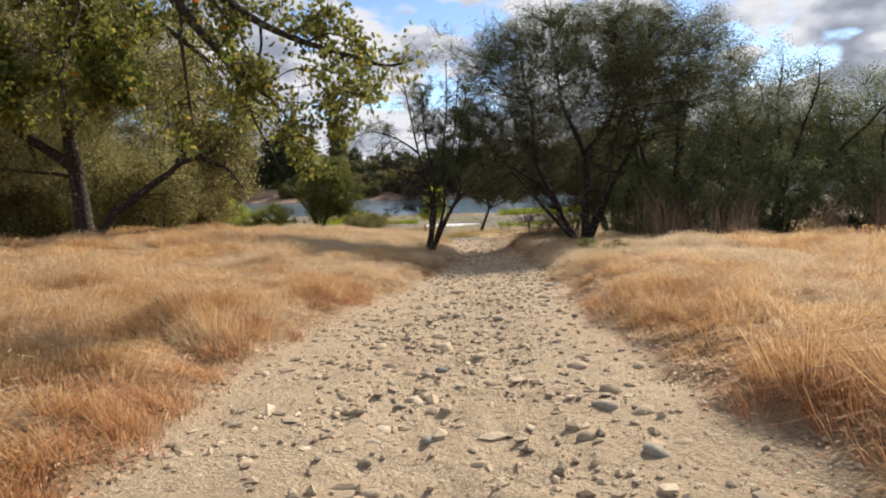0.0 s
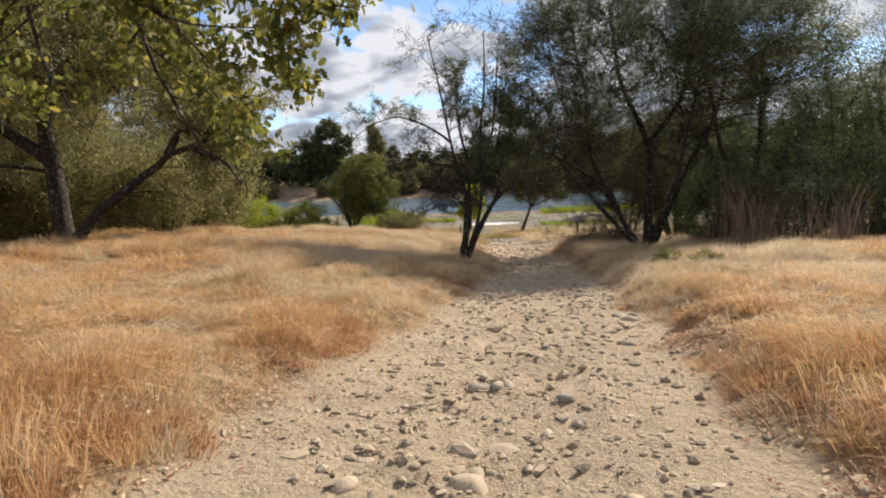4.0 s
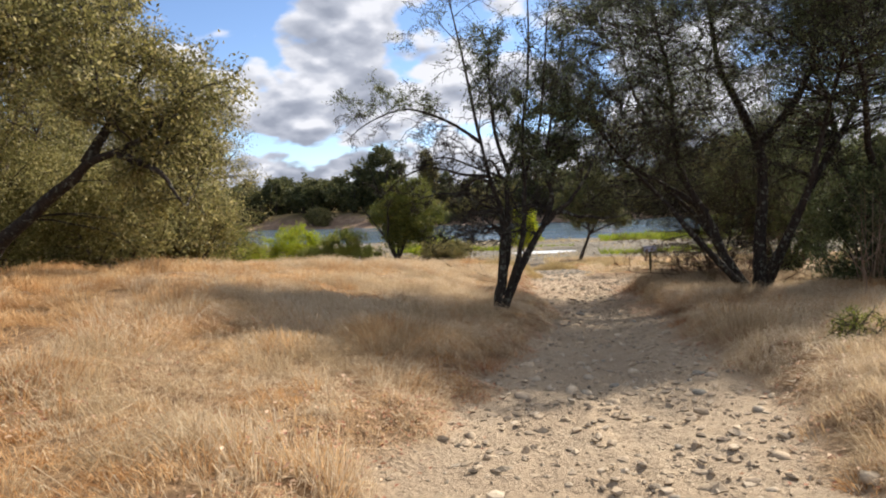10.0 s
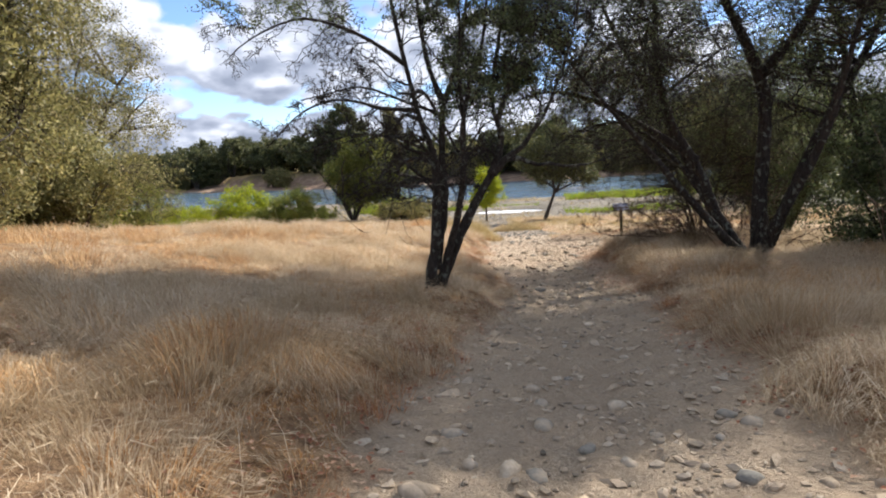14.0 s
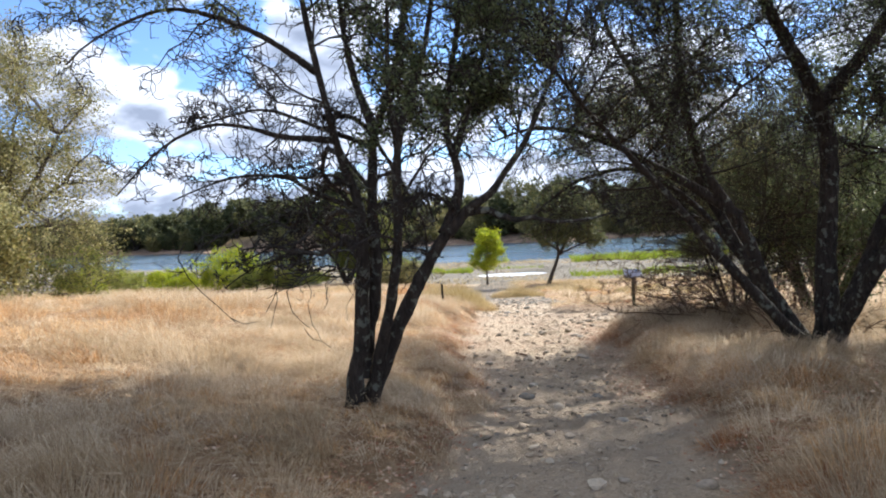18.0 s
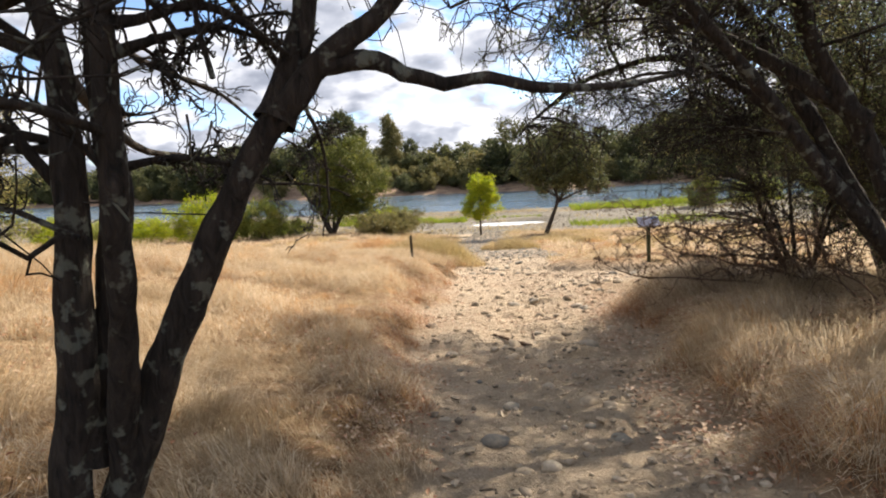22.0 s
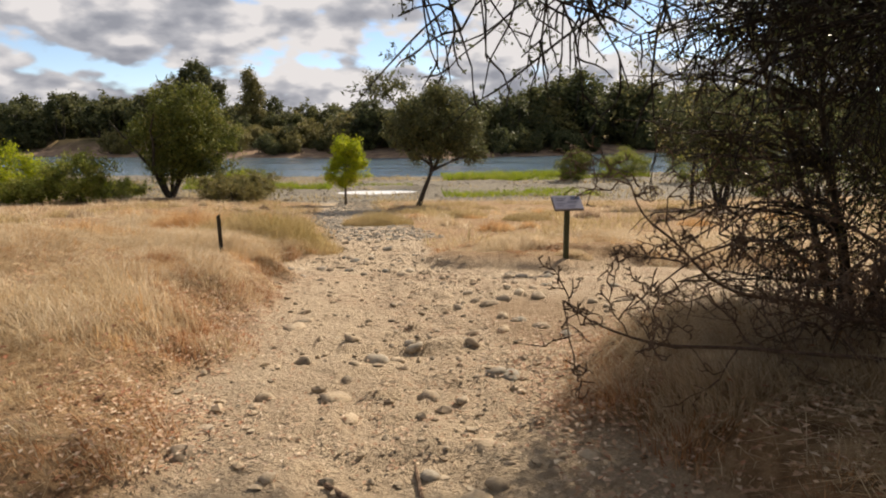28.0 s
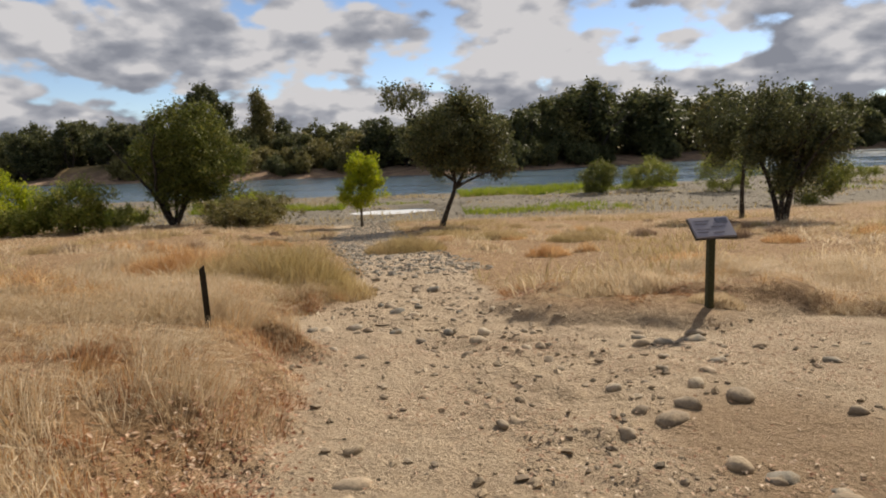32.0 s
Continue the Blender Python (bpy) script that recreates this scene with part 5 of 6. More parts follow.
# ---- sign, stake, sticks ----
sx, sy = 4.75, 39.8
sz = bank_z(sx, sy)
sign = tagged(new("trail_sign"), "low slanted grey information panel on a dark green wooden post", "sign")
sign.matrix_world = pose(sx, sy, sz, 0, 0, 6)
part("post", box_bm((0.09, 0.09, 1.16), pose(0, 0, 0.42), 0.006), M_POST_GREEN, sign)
tilt = pose(0, -0.02, 1.10, 44, 0, 0)
board = part("panel", box_bm((0.57, 0.335, 0.03), tilt, 0.004), M_PANEL, sign)
part("frame", box_bm((0.60, 0.365, 0.018), tilt @ pose(0, 0, -0.026), 0.004), M_PANEL_FRAME, sign)
part("bracket", box_bm((0.26, 0.12, 0.05), pose(0, 0.02, 1.03, 25, 0, 0), 0.005), M_PANEL_FRAME, sign)
part("picture", box_bm((0.17, 0.08, 0.006), tilt @ pose(0.165, 0.10, 0.016)), M_PRINT_BLUE, board, "dark blue printed block")
for k, (u, v, w) in enumerate([(-0.12, 0.10, 0.22), (-0.15, 0.05, 0.16), (-0.15, -0.04, 0.18), (-0.17, -0.09, 0.14), (0.05, -0.10, 0.16), (0.08, 0.0, 0.2)]):
    part("text_line", box_bm((w, 0.016, 0.005), tilt @ pose(u, v, 0.0155)), M_PRINT_GREY, board)

qx, qy = -1.45, 38.2
stake = tagged(new("marker_stake"), "short dark rusty stake standing in dry grass", "post")
stake.matrix_world = pose(qx, qy, bank_z(qx, qy) - 0.12, 0, -1, 20)
bm = box_bm((0.055, 0.045, 0.74), pose(0, 0, 0.37), 0.004)
for v in bm.verts:
    if v.co.z > 0.72:
        v.co.z += 0.035 * (v.co.x > 0)
part("shaft", bm, M_STAKE, stake)
part("flange", box_bm((0.012, 0.06, 0.70), pose(0.028, 0.0, 0.35), 0.002), M_STAKE, stake)

rng = np.random.default_rng(12)
for k, (x, y, a, L, r) in enumerate([(1.3, 30.9, 118, 0.85, 0.03), (1.55, 31.2, 95, 0.45, 0.018)]):
    s = tagged(new("fallen_stick"), "grey-brown broken stick lying on the leafy track", "stick")
    s.matrix_world = pose(x, y, bank_z(x, y) + r * 0.8, 0, 0, a)
    line = bend(rng, (-L / 2, 0, 0), (1, 0, 0), L, 6, 0.12, 0)
    line[:, 2] = 0
    V, F = tubes([(line, np.linspace(r, r * 0.6, 7), 0)], lambda l: 7)
    piece("stick", mesh_of("stick", V, F, M_TWIG, True), s)

# tangle of dead branches reaching out of the shrubs beside the track
rng = np.random.default_rng(14)
dead = tree("dead_branch_tangle", ground_at(5.7, 31.1), "bare dark dead limbs arching low over the track's edge", "shrub", "dead branches beside the track")
dead_stems = [
    stem([(0, 0, 0), (-0.35, 0.1, 0.30), (-0.62, 0.3, 0.36), (-0.95, 0.15, 0.52), (-1.30, 0.34, 0.50), (-1.62, 0.22, 0.68), (-1.95, 0.4, 0.66), (-2.25, 0.36, 0.80), (-2.45, 0.44, 1.05), (-2.72, 0.36, 1.22), (-2.78, 0.4, 1.42)], 0.019, 0.005, 0.0),
    stem([(-0.2, 0.0, 0.05), (-0.7, 0.2, 0.16), (-1.15, 0.1, 0.32), (-1.6, 0.3, 0.30), (-2.1, 0.25, 0.38), (-2.5, 0.4, 0.34), (-2.78, 0.35, 0.44), (-3.0, 0.42, 0.52), (-3.2, 0.4, 0.68)], 0.018, 0.005, 0.0),
    stem([(-1.25, 0.33, 0.5), (-1.5, 0.15, 0.85), (-1.8, 0.1, 0.98), (-2.1, -0.05, 1.16), (-2.5, -0.05, 1.08), (-2.8, -0.15, 0.9)], 0.014, 0.004, 0.0),
    stem([(-0.6, 0.28, 0.36), (-0.85, -0.1, 0.80), (-1.15, -0.3, 0.95), (-1.4, -0.4, 1.18), (-1.8, -0.5, 1.16), (-2.1, -0.6, 1.0)], 0.018, 0.005, 0.0),
    stem([(-0.4, 0.15, 0.30), (-0.6, 0.5, 0.75), (-1.0, 0.7, 1.05), (-1.3, 0.9, 1.2), (-1.75, 1.0, 1.15), (-2.1, 1.1, 0.9)], 0.018, 0.005, 0.0),
]
br, tips = sprout(rng, dead_stems, [(11, -0.24, 56, 0.38, 0.04, 0.5, 0.12), (5, -0.5, 54, 0.4, 0.0, 0.6, 0.15), (3, -0.5, 52, 0.4, 0.0, 0.7, 0.2)])
wood_parts(dead, br, M_TWIG, coarse=0.06)
for k, (x, y, way, n, L) in enumerate([(5.9, 30.4, (-1, 0.35), 9, 1.7), (5.9, 31.8, (-1, -0.1), 9, 1.7), (6.6, 29.6, (-1, -0.2), 8, 1.8), (6.4, 32.4, (-0.8, 0.6), 9, 1.6), (6.0, 33.2, (-0.9, 0.2), 8, 1.5), (6.9, 31.0, (-0.7, -0.5), 9, 1.9), (4.1, 32.6, (-0.5, -0.3), 6, 0.95), (4.5, 31.8, (-0.6, 0.1), 6, 1.1), (4.4, 33.2, (-0.5, 0.3), 6, 1.1), (5.0, 32.6, (-0.2, -0.6), 6, 1.5)]):
    root = tree("dead_branch_tangle", ground_at(x, y), "bare reddish brown tangle of arching dead branches", "shrub", "dead branches beside the track")
    S = []
    for q in range(n):
        az = math.atan2(way[1], way[0]) + rng.normal(0, 0.7)
        up = 0.5 + 0.8 * rng.random()
        p = bend(rng, (rng.normal(0, 0.25), rng.normal(0, 0.25), 0.05), (math.cos(az), math.sin(az), up), L * (0.7 + 0.5 * rng.random()), 11, 0.26, -0.10)
        p[:, 2] = np.maximum(p[:, 2], 0.06)
        S.append((p, np.linspace(0.013 + 0.009 * rng.random(), 0.004, len(p))))
    br, tips = sprout(rng, S, [(8, -0.34, 50, 0.3, 0.0, 0.5, 0.2), (5, -0.5, 52, 0.34, 0.0, 0.6, 0.15)])
    wood_parts(root, br, M_TWIG)


# saplings and weeds beside the track
rng = np.random.default_rng(17)
sap = tree("bare_sapling", ground_at(6.9, 25.0), "thin bare grey sapling in the grass", "sapling")
br, _ = sprout(rng, [stem([(0, 0, 0), (0.05, 0, 0.5), (-0.05, 0, 1.0), (0.2, 0, 1.5)], 0.014, 0.004, 0.02), stem([(0.03, 0, 0.6), (-0.2, 0, 0.95), (-0.5, 0, 1.25)], 0.010, 0.003, 0.02), stem([(0.0, 0, 0.9), (0.3, 0, 1.15), (0.5, 0, 1.45)], 0.009, 0.003, 0.02)], [(4, -0.4, 40, 0.2, 0.05, 0.6, 0.3)])
wood_parts(sap, br, M_REED_DRY)
for k, (x, y, h, w, m, lab) in enumerate([(4.1, 18.4, 0.36, 0.42, M_LEAF_SHRUB, "low olive weed in the dry grass"), (4.7, 17.9, 0.32, 0.4, M_LEAF_SHRUB, "low olive weed in the dry grass"), (-14.2, 38.5, 2.0, 1.5, M_LEAF_SHRUB, "light green shrub at the field's edge")]):
    leafy_tree("weed" if h < 1 else "field_shrub", ground_at(x, y, 0.02), lab, 300 + k, lambda r: spread_stems(r, 6, h * 0.8, 0.5, 0.006 if h < 1 else 0.03), [(0, 0, h * 0.55, w, w, h * 0.45)], 22 if h < 1 else 90, 0.12 if h < 1 else 0.35, 12, 0.03 if h < 1 else 0.1, (0.015, 0.035) if h < 1 else (0.05, 0.1), 0.45, m, M_BARK, "weed" if h < 1 else "shrub")


# ---- grass, reeds, litter: uncounted growth ----
def blades(name, rng, x, y, h, width, lean, mat, label, category="grass", toward=None, sink=0.03):
    n = len(x)
    z = ground_z(x, y) - sink
    a = rng.random(n) * 2 * np.pi
    # neighbouring blades lean the same way
    sway = 2 * np.pi * lump(x, y, 0.9, 41) * 2
    la = np.where(rng.random(n) < 0.65, sway + rng.normal(0, 0.6, n), a)
    l = lean * (0.25 + 1.5 * rng.random(n)) * h
    dx, dy = np.cos(la) * l, np.sin(la) * l
    wx, wy = np.cos(a) * width / 2, np.sin(a) * width / 2
    base, hm = np.stack([x, y, z], -1), h * np.sqrt(np.maximum(0.15, 1 - 0.6 * (l / h) ** 2))
    w = np.stack([wx, wy, 0 * wx], -1)
    mid = base + np.stack([dx * 0.32, dy * 0.32, hm * 0.58], -1)
    tip = base + np.stack([dx, dy, hm], -1)
    V = np.stack([base - w, base + w, mid - w * 0.8, mid + w * 0.8, tip], 1).reshape(-1, 3)
    i = np.arange(n)[:, None] * 5
    F = np.concatenate([i + [0, 1, 2], i + [1, 3, 2], i + [2, 3, 4]], 0)
    return tagged(piece(name, mesh_of(name, V, F, mat)), label, category, kind="stuff")


def scatter(rng, count, x0, x1, y0, y1, keep):
    x, y = x0 + (x1 - x0) * rng.random(count), y0 + (y1 - y0) * rng.random(count)
    k = keep(x, y) > rng.random(count)
    return x[k], y[k]


def tufted(x, y, size, seed, sharp=0.45):
    return np.clip((lump(x, y, size, seed) - sharp) / (1 - sharp) * 2.2, 0.12, 1)


def grassy(x, y):
    return (outside_path(x, y) > 0.02 + 0.22 * lump(x, y, 0.5, 50)) | (island(x, y) > 0.9)


def tussocks(name, rng, cx, cy, ch, per, radius, width, mat, label):
    """Grass in loose round tufts whose blades arch outwards and hang over."""
    n = len(cx) * per
    a = rng.random(n) * 2 * np.pi
    f = np.sqrt(rng.random(n))
    cr = np.repeat(radius * (0.6 + 0.8 * rng.random(len(cx))), per)
    x, y = np.repeat(cx, per) + f * cr * np.cos(a), np.repeat(cy, per) + f * cr * np.sin(a)
    h = np.repeat(ch, per) * (0.45 + 0.65 * rng.random(n)) * (1.0 - 0.3 * f)
    wind = 2 * np.pi * lump(np.repeat(cx, per), np.repeat(cy, per), 2.6, 43) * 2
    gust = np.repeat(0.3 + 0.8 * rng.random(len(cx)), per)
    lx = np.cos(a) * (0.25 + 0.75 * f) + gust * np.cos(wind) + rng.normal(0, 0.35, n)
    ly = np.sin(a) * (0.25 + 0.75 * f) + gust * np.sin(wind) + rng.normal(0, 0.35, n)
    L = h * (0.55 + 0.9 * rng.random(n))
    ta = rng.random(n) * np.pi
    w = np.stack([np.cos(ta), np.sin(ta), 0 * ta], -1) * (width * (0.6 + 0.8 * rng.random(n)))[:, None] / 2
    base = np.stack([x, y, ground_z(x, y) - 0.03], -1)
    reach = np.clip(np.hypot(lx, ly), 0, 1.4)
    mid = base + np.stack([lx * L * 0.4, ly * L * 0.4, h * 0.68], -1)
    tip = base + np.stack([lx * L * 1.15, ly * L * 1.15, h * (1.0 - 0.58 * reach)], -1)
    V = np.stack([base - w, base + w, mid - w * 0.85, mid + w * 0.85, tip], 1).reshape(-1, 3)
    i = np.arange(n)[:, None] * 5
    F = np.concatenate([i + [0, 1, 2], i + [1, 3, 2], i + [2, 3, 4]], 0)
    return tagged(piece(name, mesh_of(name, V, F, mat)), label, "grass", kind="stuff")


def thatch(name, rng, x, y, lift, length, mat, label):
    """Fallen straw lying criss-cross in and on the grass."""
    n = len(x)
    a = 2 * np.pi * lump(x, y, 1.2, 44) * 1.5 + rng.normal(0, 0.7, n)
    d = np.stack([np.cos(a), np.sin(a), rng.normal(0, 0.22, n)], -1) * (length * (0.5 + rng.random(n)))[:, None] / 2
    s = np.stack([-np.sin(a), np.cos(a), rng.normal(0, 0.5, n)], -1) * 0.0022
    P = np.stack([x, y, ground_z(x, y) + lift], -1)
    V = np.stack([P - d - s, P - d + s, P + d + s, P + d - s], 1).reshape(-1, 3)
    return tagged(piece(name, mesh_of(name, V, np.arange(4 * n).reshape(n, 4), mat)), label, "grass", kind="stuff")


rng = np.random.default_rng(90)
tall = lambda x, y: (0.25 + 1.35 * lump(x, y, 0.9, 51) ** 1.3) * (0.65 + 0.7 * lump(x, y, 4.0, 52))
# beside the track
for x0, x1, n in ((-5.0, 1.2, 9400), (1.8, 7.6, 7800)):
    x, y = scatter(rng, n, x0, x1, 1.0, 44, lambda x, y: grassy(x, y) * (0.30 + 0.70 * tufted(x, y, 0.9, 51, 0.35)) * (1 - 0.55 * step(37, 39, y) * (x > 1.5)))
    edge = step(-0.05, 1.0, outside_path(x, y) + 0.4 * (lump(x, y, 1.3, 48) - 0.5))
    h = np.maximum(0.42 * tall(x, y), 0.16) * (0.55 + 0.45 * edge) * (1 - 0.15 * step(30, 36, y))
    r = rng.random(len(x)) + 0.7 * (lump(x, y, 1.6, 54) - 0.5)
    rusty = r > 0.25 + 0.9 * edge + 0.4 * step(12, 16, y) * (1 - step(27, 31, y))
    pale = ~rusty & (r < 0.22 + 0.62 * step(13, 16.5, y))
    gold = ~rusty & ~pale
    tussocks("dry_grass", rng, x[gold], y[gold], h[gold], 62, 0.15, 0.006, M_STRAW, "golden dry grass tufts beside the track")
    tussocks("pale_grass", rng, x[pale], y[pale], h[pale] * 1.1, 62, 0.16, 0.005, M_STRAW_PALE, "pale feathery dry grass tufts beside the track")
    tussocks("rust_grass", rng, x[rusty], y[rusty], np.maximum(h[rusty] * 0.9, 0.12), 70, 0.17, 0.006, M_STRAW_RUST, "low rust-brown dry grass along the track's edge")
    x, y = scatter(rng, 42000, x0, x1, 1.0, 44, lambda x, y: grassy(x, y) * (0.4 + 0.6 * (lump(x, y, 1.0, 46) > 0.45)))
    thatch("fallen_straw", rng, x, y, 0.02 + 0.22 * rng.random(len(x)) * step(0.2, 1.6, outside_path(x, y)) * (0.5 + lump(x, y, 1.1, 51)), 0.13, M_STRAW_PALE, "fallen pale straw matted over the grass")
# the open field further out
for x0, x1, n in ((-13, -5.0, 3300), (7.6, 14, 2200)):
    x, y = scatter(rng, n, x0, x1, 1.0, 46, lambda x, y: 0.25 + 0.75 * tufted(x, y, 0.9, 51, 0.35))
    h = 0.44 * tall(x, y)
    r = rng.random(len(x)) + 0.6 * (lump(x, y, 2.2, 47) - 0.5) - np.where(x > 0, 0.75, 0.45) * step(24, 34, y)
    tussocks("dry_grass", rng, x[r > 0.3], y[r > 0.3], h[r > 0.3], 84, 0.22, 0.007, M_STRAW, "golden dry grass of the open field")
    tussocks("pale_grass", rng, x[r <= 0.3], y[r <= 0.3], h[r <= 0.3], 84, 0.22, 0.006, M_STRAW_PALE, "pale dry grass of the open field")
for x0, x1, n in ((-34, -13, 1500), (14, 30, 1100)):
    x, y = scatter(rng, n, x0, x1, 4.0, 60, lambda x, y: 0.5 + 0.5 * tufted(x, y, 1.4, 56))
    near = y < 34 + 4 * lump(x, y, 4, 49)
    tussocks("dry_grass", rng, x[near], y[near], 0.5 * tall(x, y)[near], 36, 0.5, 0.03, M_STRAW, "golden dry grass of the open field")
    tussocks("pale_grass", rng, x[~near], y[~near], 0.4 * tall(x, y)[~near], 36, 0.5, 0.026, M_STRAW_PALE, "pale dry grass of the lower field")
# pale tall stalks with seed heads
x, y = scatter(rng, 6000, -7, 7, 8, 42, lambda x, y: grassy(x, y) * (lump(x, y, 1.6, 57) > 0.55) * 1.0)
blades("seed_stalk", rng, x, y, 0.35 + 0.35 * rng.random(len(x)), np.full(len(x), 0.0035), 0.6, M_STRAW_PALE, "pale dry seed stalks above the grass")
# terrace below: paler and greener tufts
x, y = scatter(rng, 120000, -30, 36, 42, 84, lambda x, y: (outside_path(x, y) > 0.1) * (0.03 + 0.97 * tufted(x, y, 1.7, 58, 0.5)) * (1 - 0.8 * step(76, 86, y)))
g = lump(x, y, 5, 59) > 0.5
hh = 0.72 * (0.18 + 0.55 * tufted(x, y, 1.7, 58, 0.5)) * (0.6 + 0.6 * rng.random(len(x)))
blades("terrace_grass", rng, x[g], y[g], hh[g], 0.016 + 0.018 * rng.random(g.sum()), 1.0, M_STRAW_PALE, "pale dry grass tufts on the river terrace")
blades("terrace_grass", rng, x[~g], y[~g], hh[~g], 0.016 + 0.018 * rng.random((~g).sum()), 1.0, M_STRAW_OLIVE, "olive dry grass tufts on the river terrace")
x, y = scatter(rng, 30000, -70, -30, 40, 90, lambda x, y: tufted(x, y, 2.2, 60))
blades("terrace_grass", rng, x, y, 0.5 + 0.3 * rng.random(len(x)), np.full(len(x), 0.06), 0.6, M_STRAW_OLIVE, "olive dry grass tufts on the river terrace")
# green reeds along the water, in long uneven patches
for x0, x1, y0, y1, n, h in ((8, 36, 113, 123, 15000, 1.1), (-22, -6, 100, 108, 8000, 0.9), (-60, -28, 92, 112, 6000, 0.6), (6, 22, 88, 97, 5000, 0.7), (-4, 5, 104, 110, 1200, 0.5), (45, 70, 100, 112, 2500, 0.6)):
    x, y = scatter(rng, n, x0, x1, y0, y1, lambda x, y: ((lump(x / 2.6, y, 3.2, 61) + 0.5 * (lump(x, y, 1.1, 65) - 0.5) > 0.52) & (ground_z(x, y) > WATER - 0.1)) * 0.8)
    blades("river_reeds", rng, x, y, h * (0.35 + 0.75 * rng.random(len(x))) * (0.6 + 0.7 * lump(x, y, 2.0, 66)), 0.04 + 0.05 * rng.random(len(x)), 0.7, M_REED_GREEN, "bright green reeds along the gravel bar", "reeds")
x, y = scatter(rng, 34000, -75, 70, 84, 122, lambda x, y: ((lump(x / 2, y, 4.2, 67) > np.where(x < -10, 0.42, 0.58)) & (ground_z(x, y) > WATER)) * 0.7)
blades("terrace_grass", rng, x, y, (0.2 + 0.4 * rng.random(len(x))), 0.04 + 0.04 * rng.random(len(x)), 0.7, M_STRAW_OLIVE, "olive dry grass on the gravel bar")
# dry reeds before the row of trees
x, y = scatter(rng, 4200, 7.6, 18.5, 24.6, 27.2, lambda x, y: (lump(x, y, 0.9, 63) > 0.55) * 0.8)
blades("dry_reeds", rng, x, y, (0.8 + 2.3 * rng.random(len(x)) ** 1.4) * (0.5 + 0.9 * lump(x, y, 1.5, 64)), 0.010 + 0.012 * rng.random(len(x)), 0.3, M_REED_DRY, "tall brown dead reeds before the trees", "reeds")

# clumps of dry bush grass near the fork in the track
rng = np.random.default_rng(91)
for k, (x0, y0, w, h, m, lab) in enumerate([(-1.9, 44.6, 1.9, 0.95, M_STRAW_OLIVE, "large mound of dry tan bush grass"), (-3.8, 45.4, 1.7, 0.8, M_STRAW, "large mound of dry tan bush grass"),
                                            (0.6, 56.0, 1.6, 0.75, M_STRAW_OLIVE, "mound of olive-tan bush grass"), (-6.2, 47.5, 1.6, 0.6, M_STRAW_PALE, "mound of dry tan bush grass"),
                                            (4.8, 60.0, 1.3, 0.5, M_STRAW_OLIVE, "low mound of olive bush grass"), (7.5, 57, 1.2, 0.45, M_STRAW_OLIVE, "low mound of olive bush grass"),
                                            (3.7, 31.5, 0.55, 0.34, M_STRAW_PALE, "pale dry grass tuft beneath the dead shrubs"), (4.2, 32.2, 0.6, 0.38, M_STRAW_PALE, "pale dry grass tuft beneath the dead shrubs"), (3.8, 33.0, 0.5, 0.3, M_STRAW_RUST, "rust-brown dry grass tuft beneath the dead shrubs"), (4.7, 31.2, 0.6, 0.36, M_STRAW_PALE, "pale dry grass tuft beneath the dead shrubs"), (4.0, 41.4, 0.9, 0.35, M_STRAW_PALE, "low pale grass tuft on the island"), (5.0, 40.1, 0.4, 0.2, M_STRAW_PALE, "pale grass tuft at the sign's foot")]):
    n = int(5200 * min(1.0, w))
    r, a = w * np.sqrt(rng.random(n)), rng.random(n) * 2 * np.pi
    x, y = x0 + r * np.cos(a), y0 + r * np.sin(a) * 0.8
    blades("bush_grass", rng, x, y, h * (1.05 - 0.75 * (r / w) ** 2) * (0.6 + 0.5 * rng.random(n)), 0.008 + 0.007 * rng.random(n), 0.5, m, lab)


spots = np.random.default_rng(93)
made = 0
while made < 84:
    x0, y0 = -14 + 38 * spots.random(), 40.5 + 33 * spots.random() ** 1.5
    if float(outside_path(np.array([x0]), np.array([y0]))[0]) < 0.9 or abs(x0 - sx) + abs(y0 - sy) < 3:
        continue
    w, h = 0.35 + 0.75 * spots.random() ** 1.5, 0.25 + 0.35 * spots.random()
    m, lab = [(M_STRAW_OLIVE, "low olive tuft of bush grass"), (M_STRAW_PALE, "low pale tuft of bush grass"), (M_STRAW, "low golden tuft of bush grass"), (M_REED_DRY, "low grey-brown dead weed tuft")][int(spots.integers(0, 4))]
    n = int(1000 * w) + 250
    r, a = w * np.sqrt(spots.random(n)), spots.random(n) * 2 * np.pi
    blades("bush_grass", spots, x0 + r * np.cos(a), y0 + r * np.sin(a) * 0.8, h * (1.05 - 0.7 * (r / w) ** 2) * (0.5 + 0.6 * spots.random(n)), 0.010 + 0.010 * spots.random(n), 0.7, m, lab)
    made += 1


def litter(name, rng, x, y, small, large, label, lift=0.0, mat=M_LITTER):
    z = ground_z(x, y) + lift + 0.012 + 0.015 * rng.random(len(x))
    n = len(x)
    a = rng.random(n) * 2 * np.pi
    u = np.stack([np.cos(a), np.sin(a), rng.normal(0, 0.16, n)], -1)
    v = np.stack([-np.sin(a), np.cos(a), rng.normal(0, 0.16, n)], -1)
    s = (small + (large - small) * rng.random(n))[:, None]
    P = np.stack([x, y, z], -1)
    up = np.array([[0, 0, 1.0]]) * s * 0.12
    V = np.stack([P - u * s * 0.5, P + v * s * 0.28 + up, P + u * s * 0.5, P - v * s * 0.28 + up], 1).reshape(-1, 3)
    return tagged(piece(name, mesh_of(name, V, np.arange(4 * n).reshape(n, 4), mat)), label, "leaves", kind="stuff")


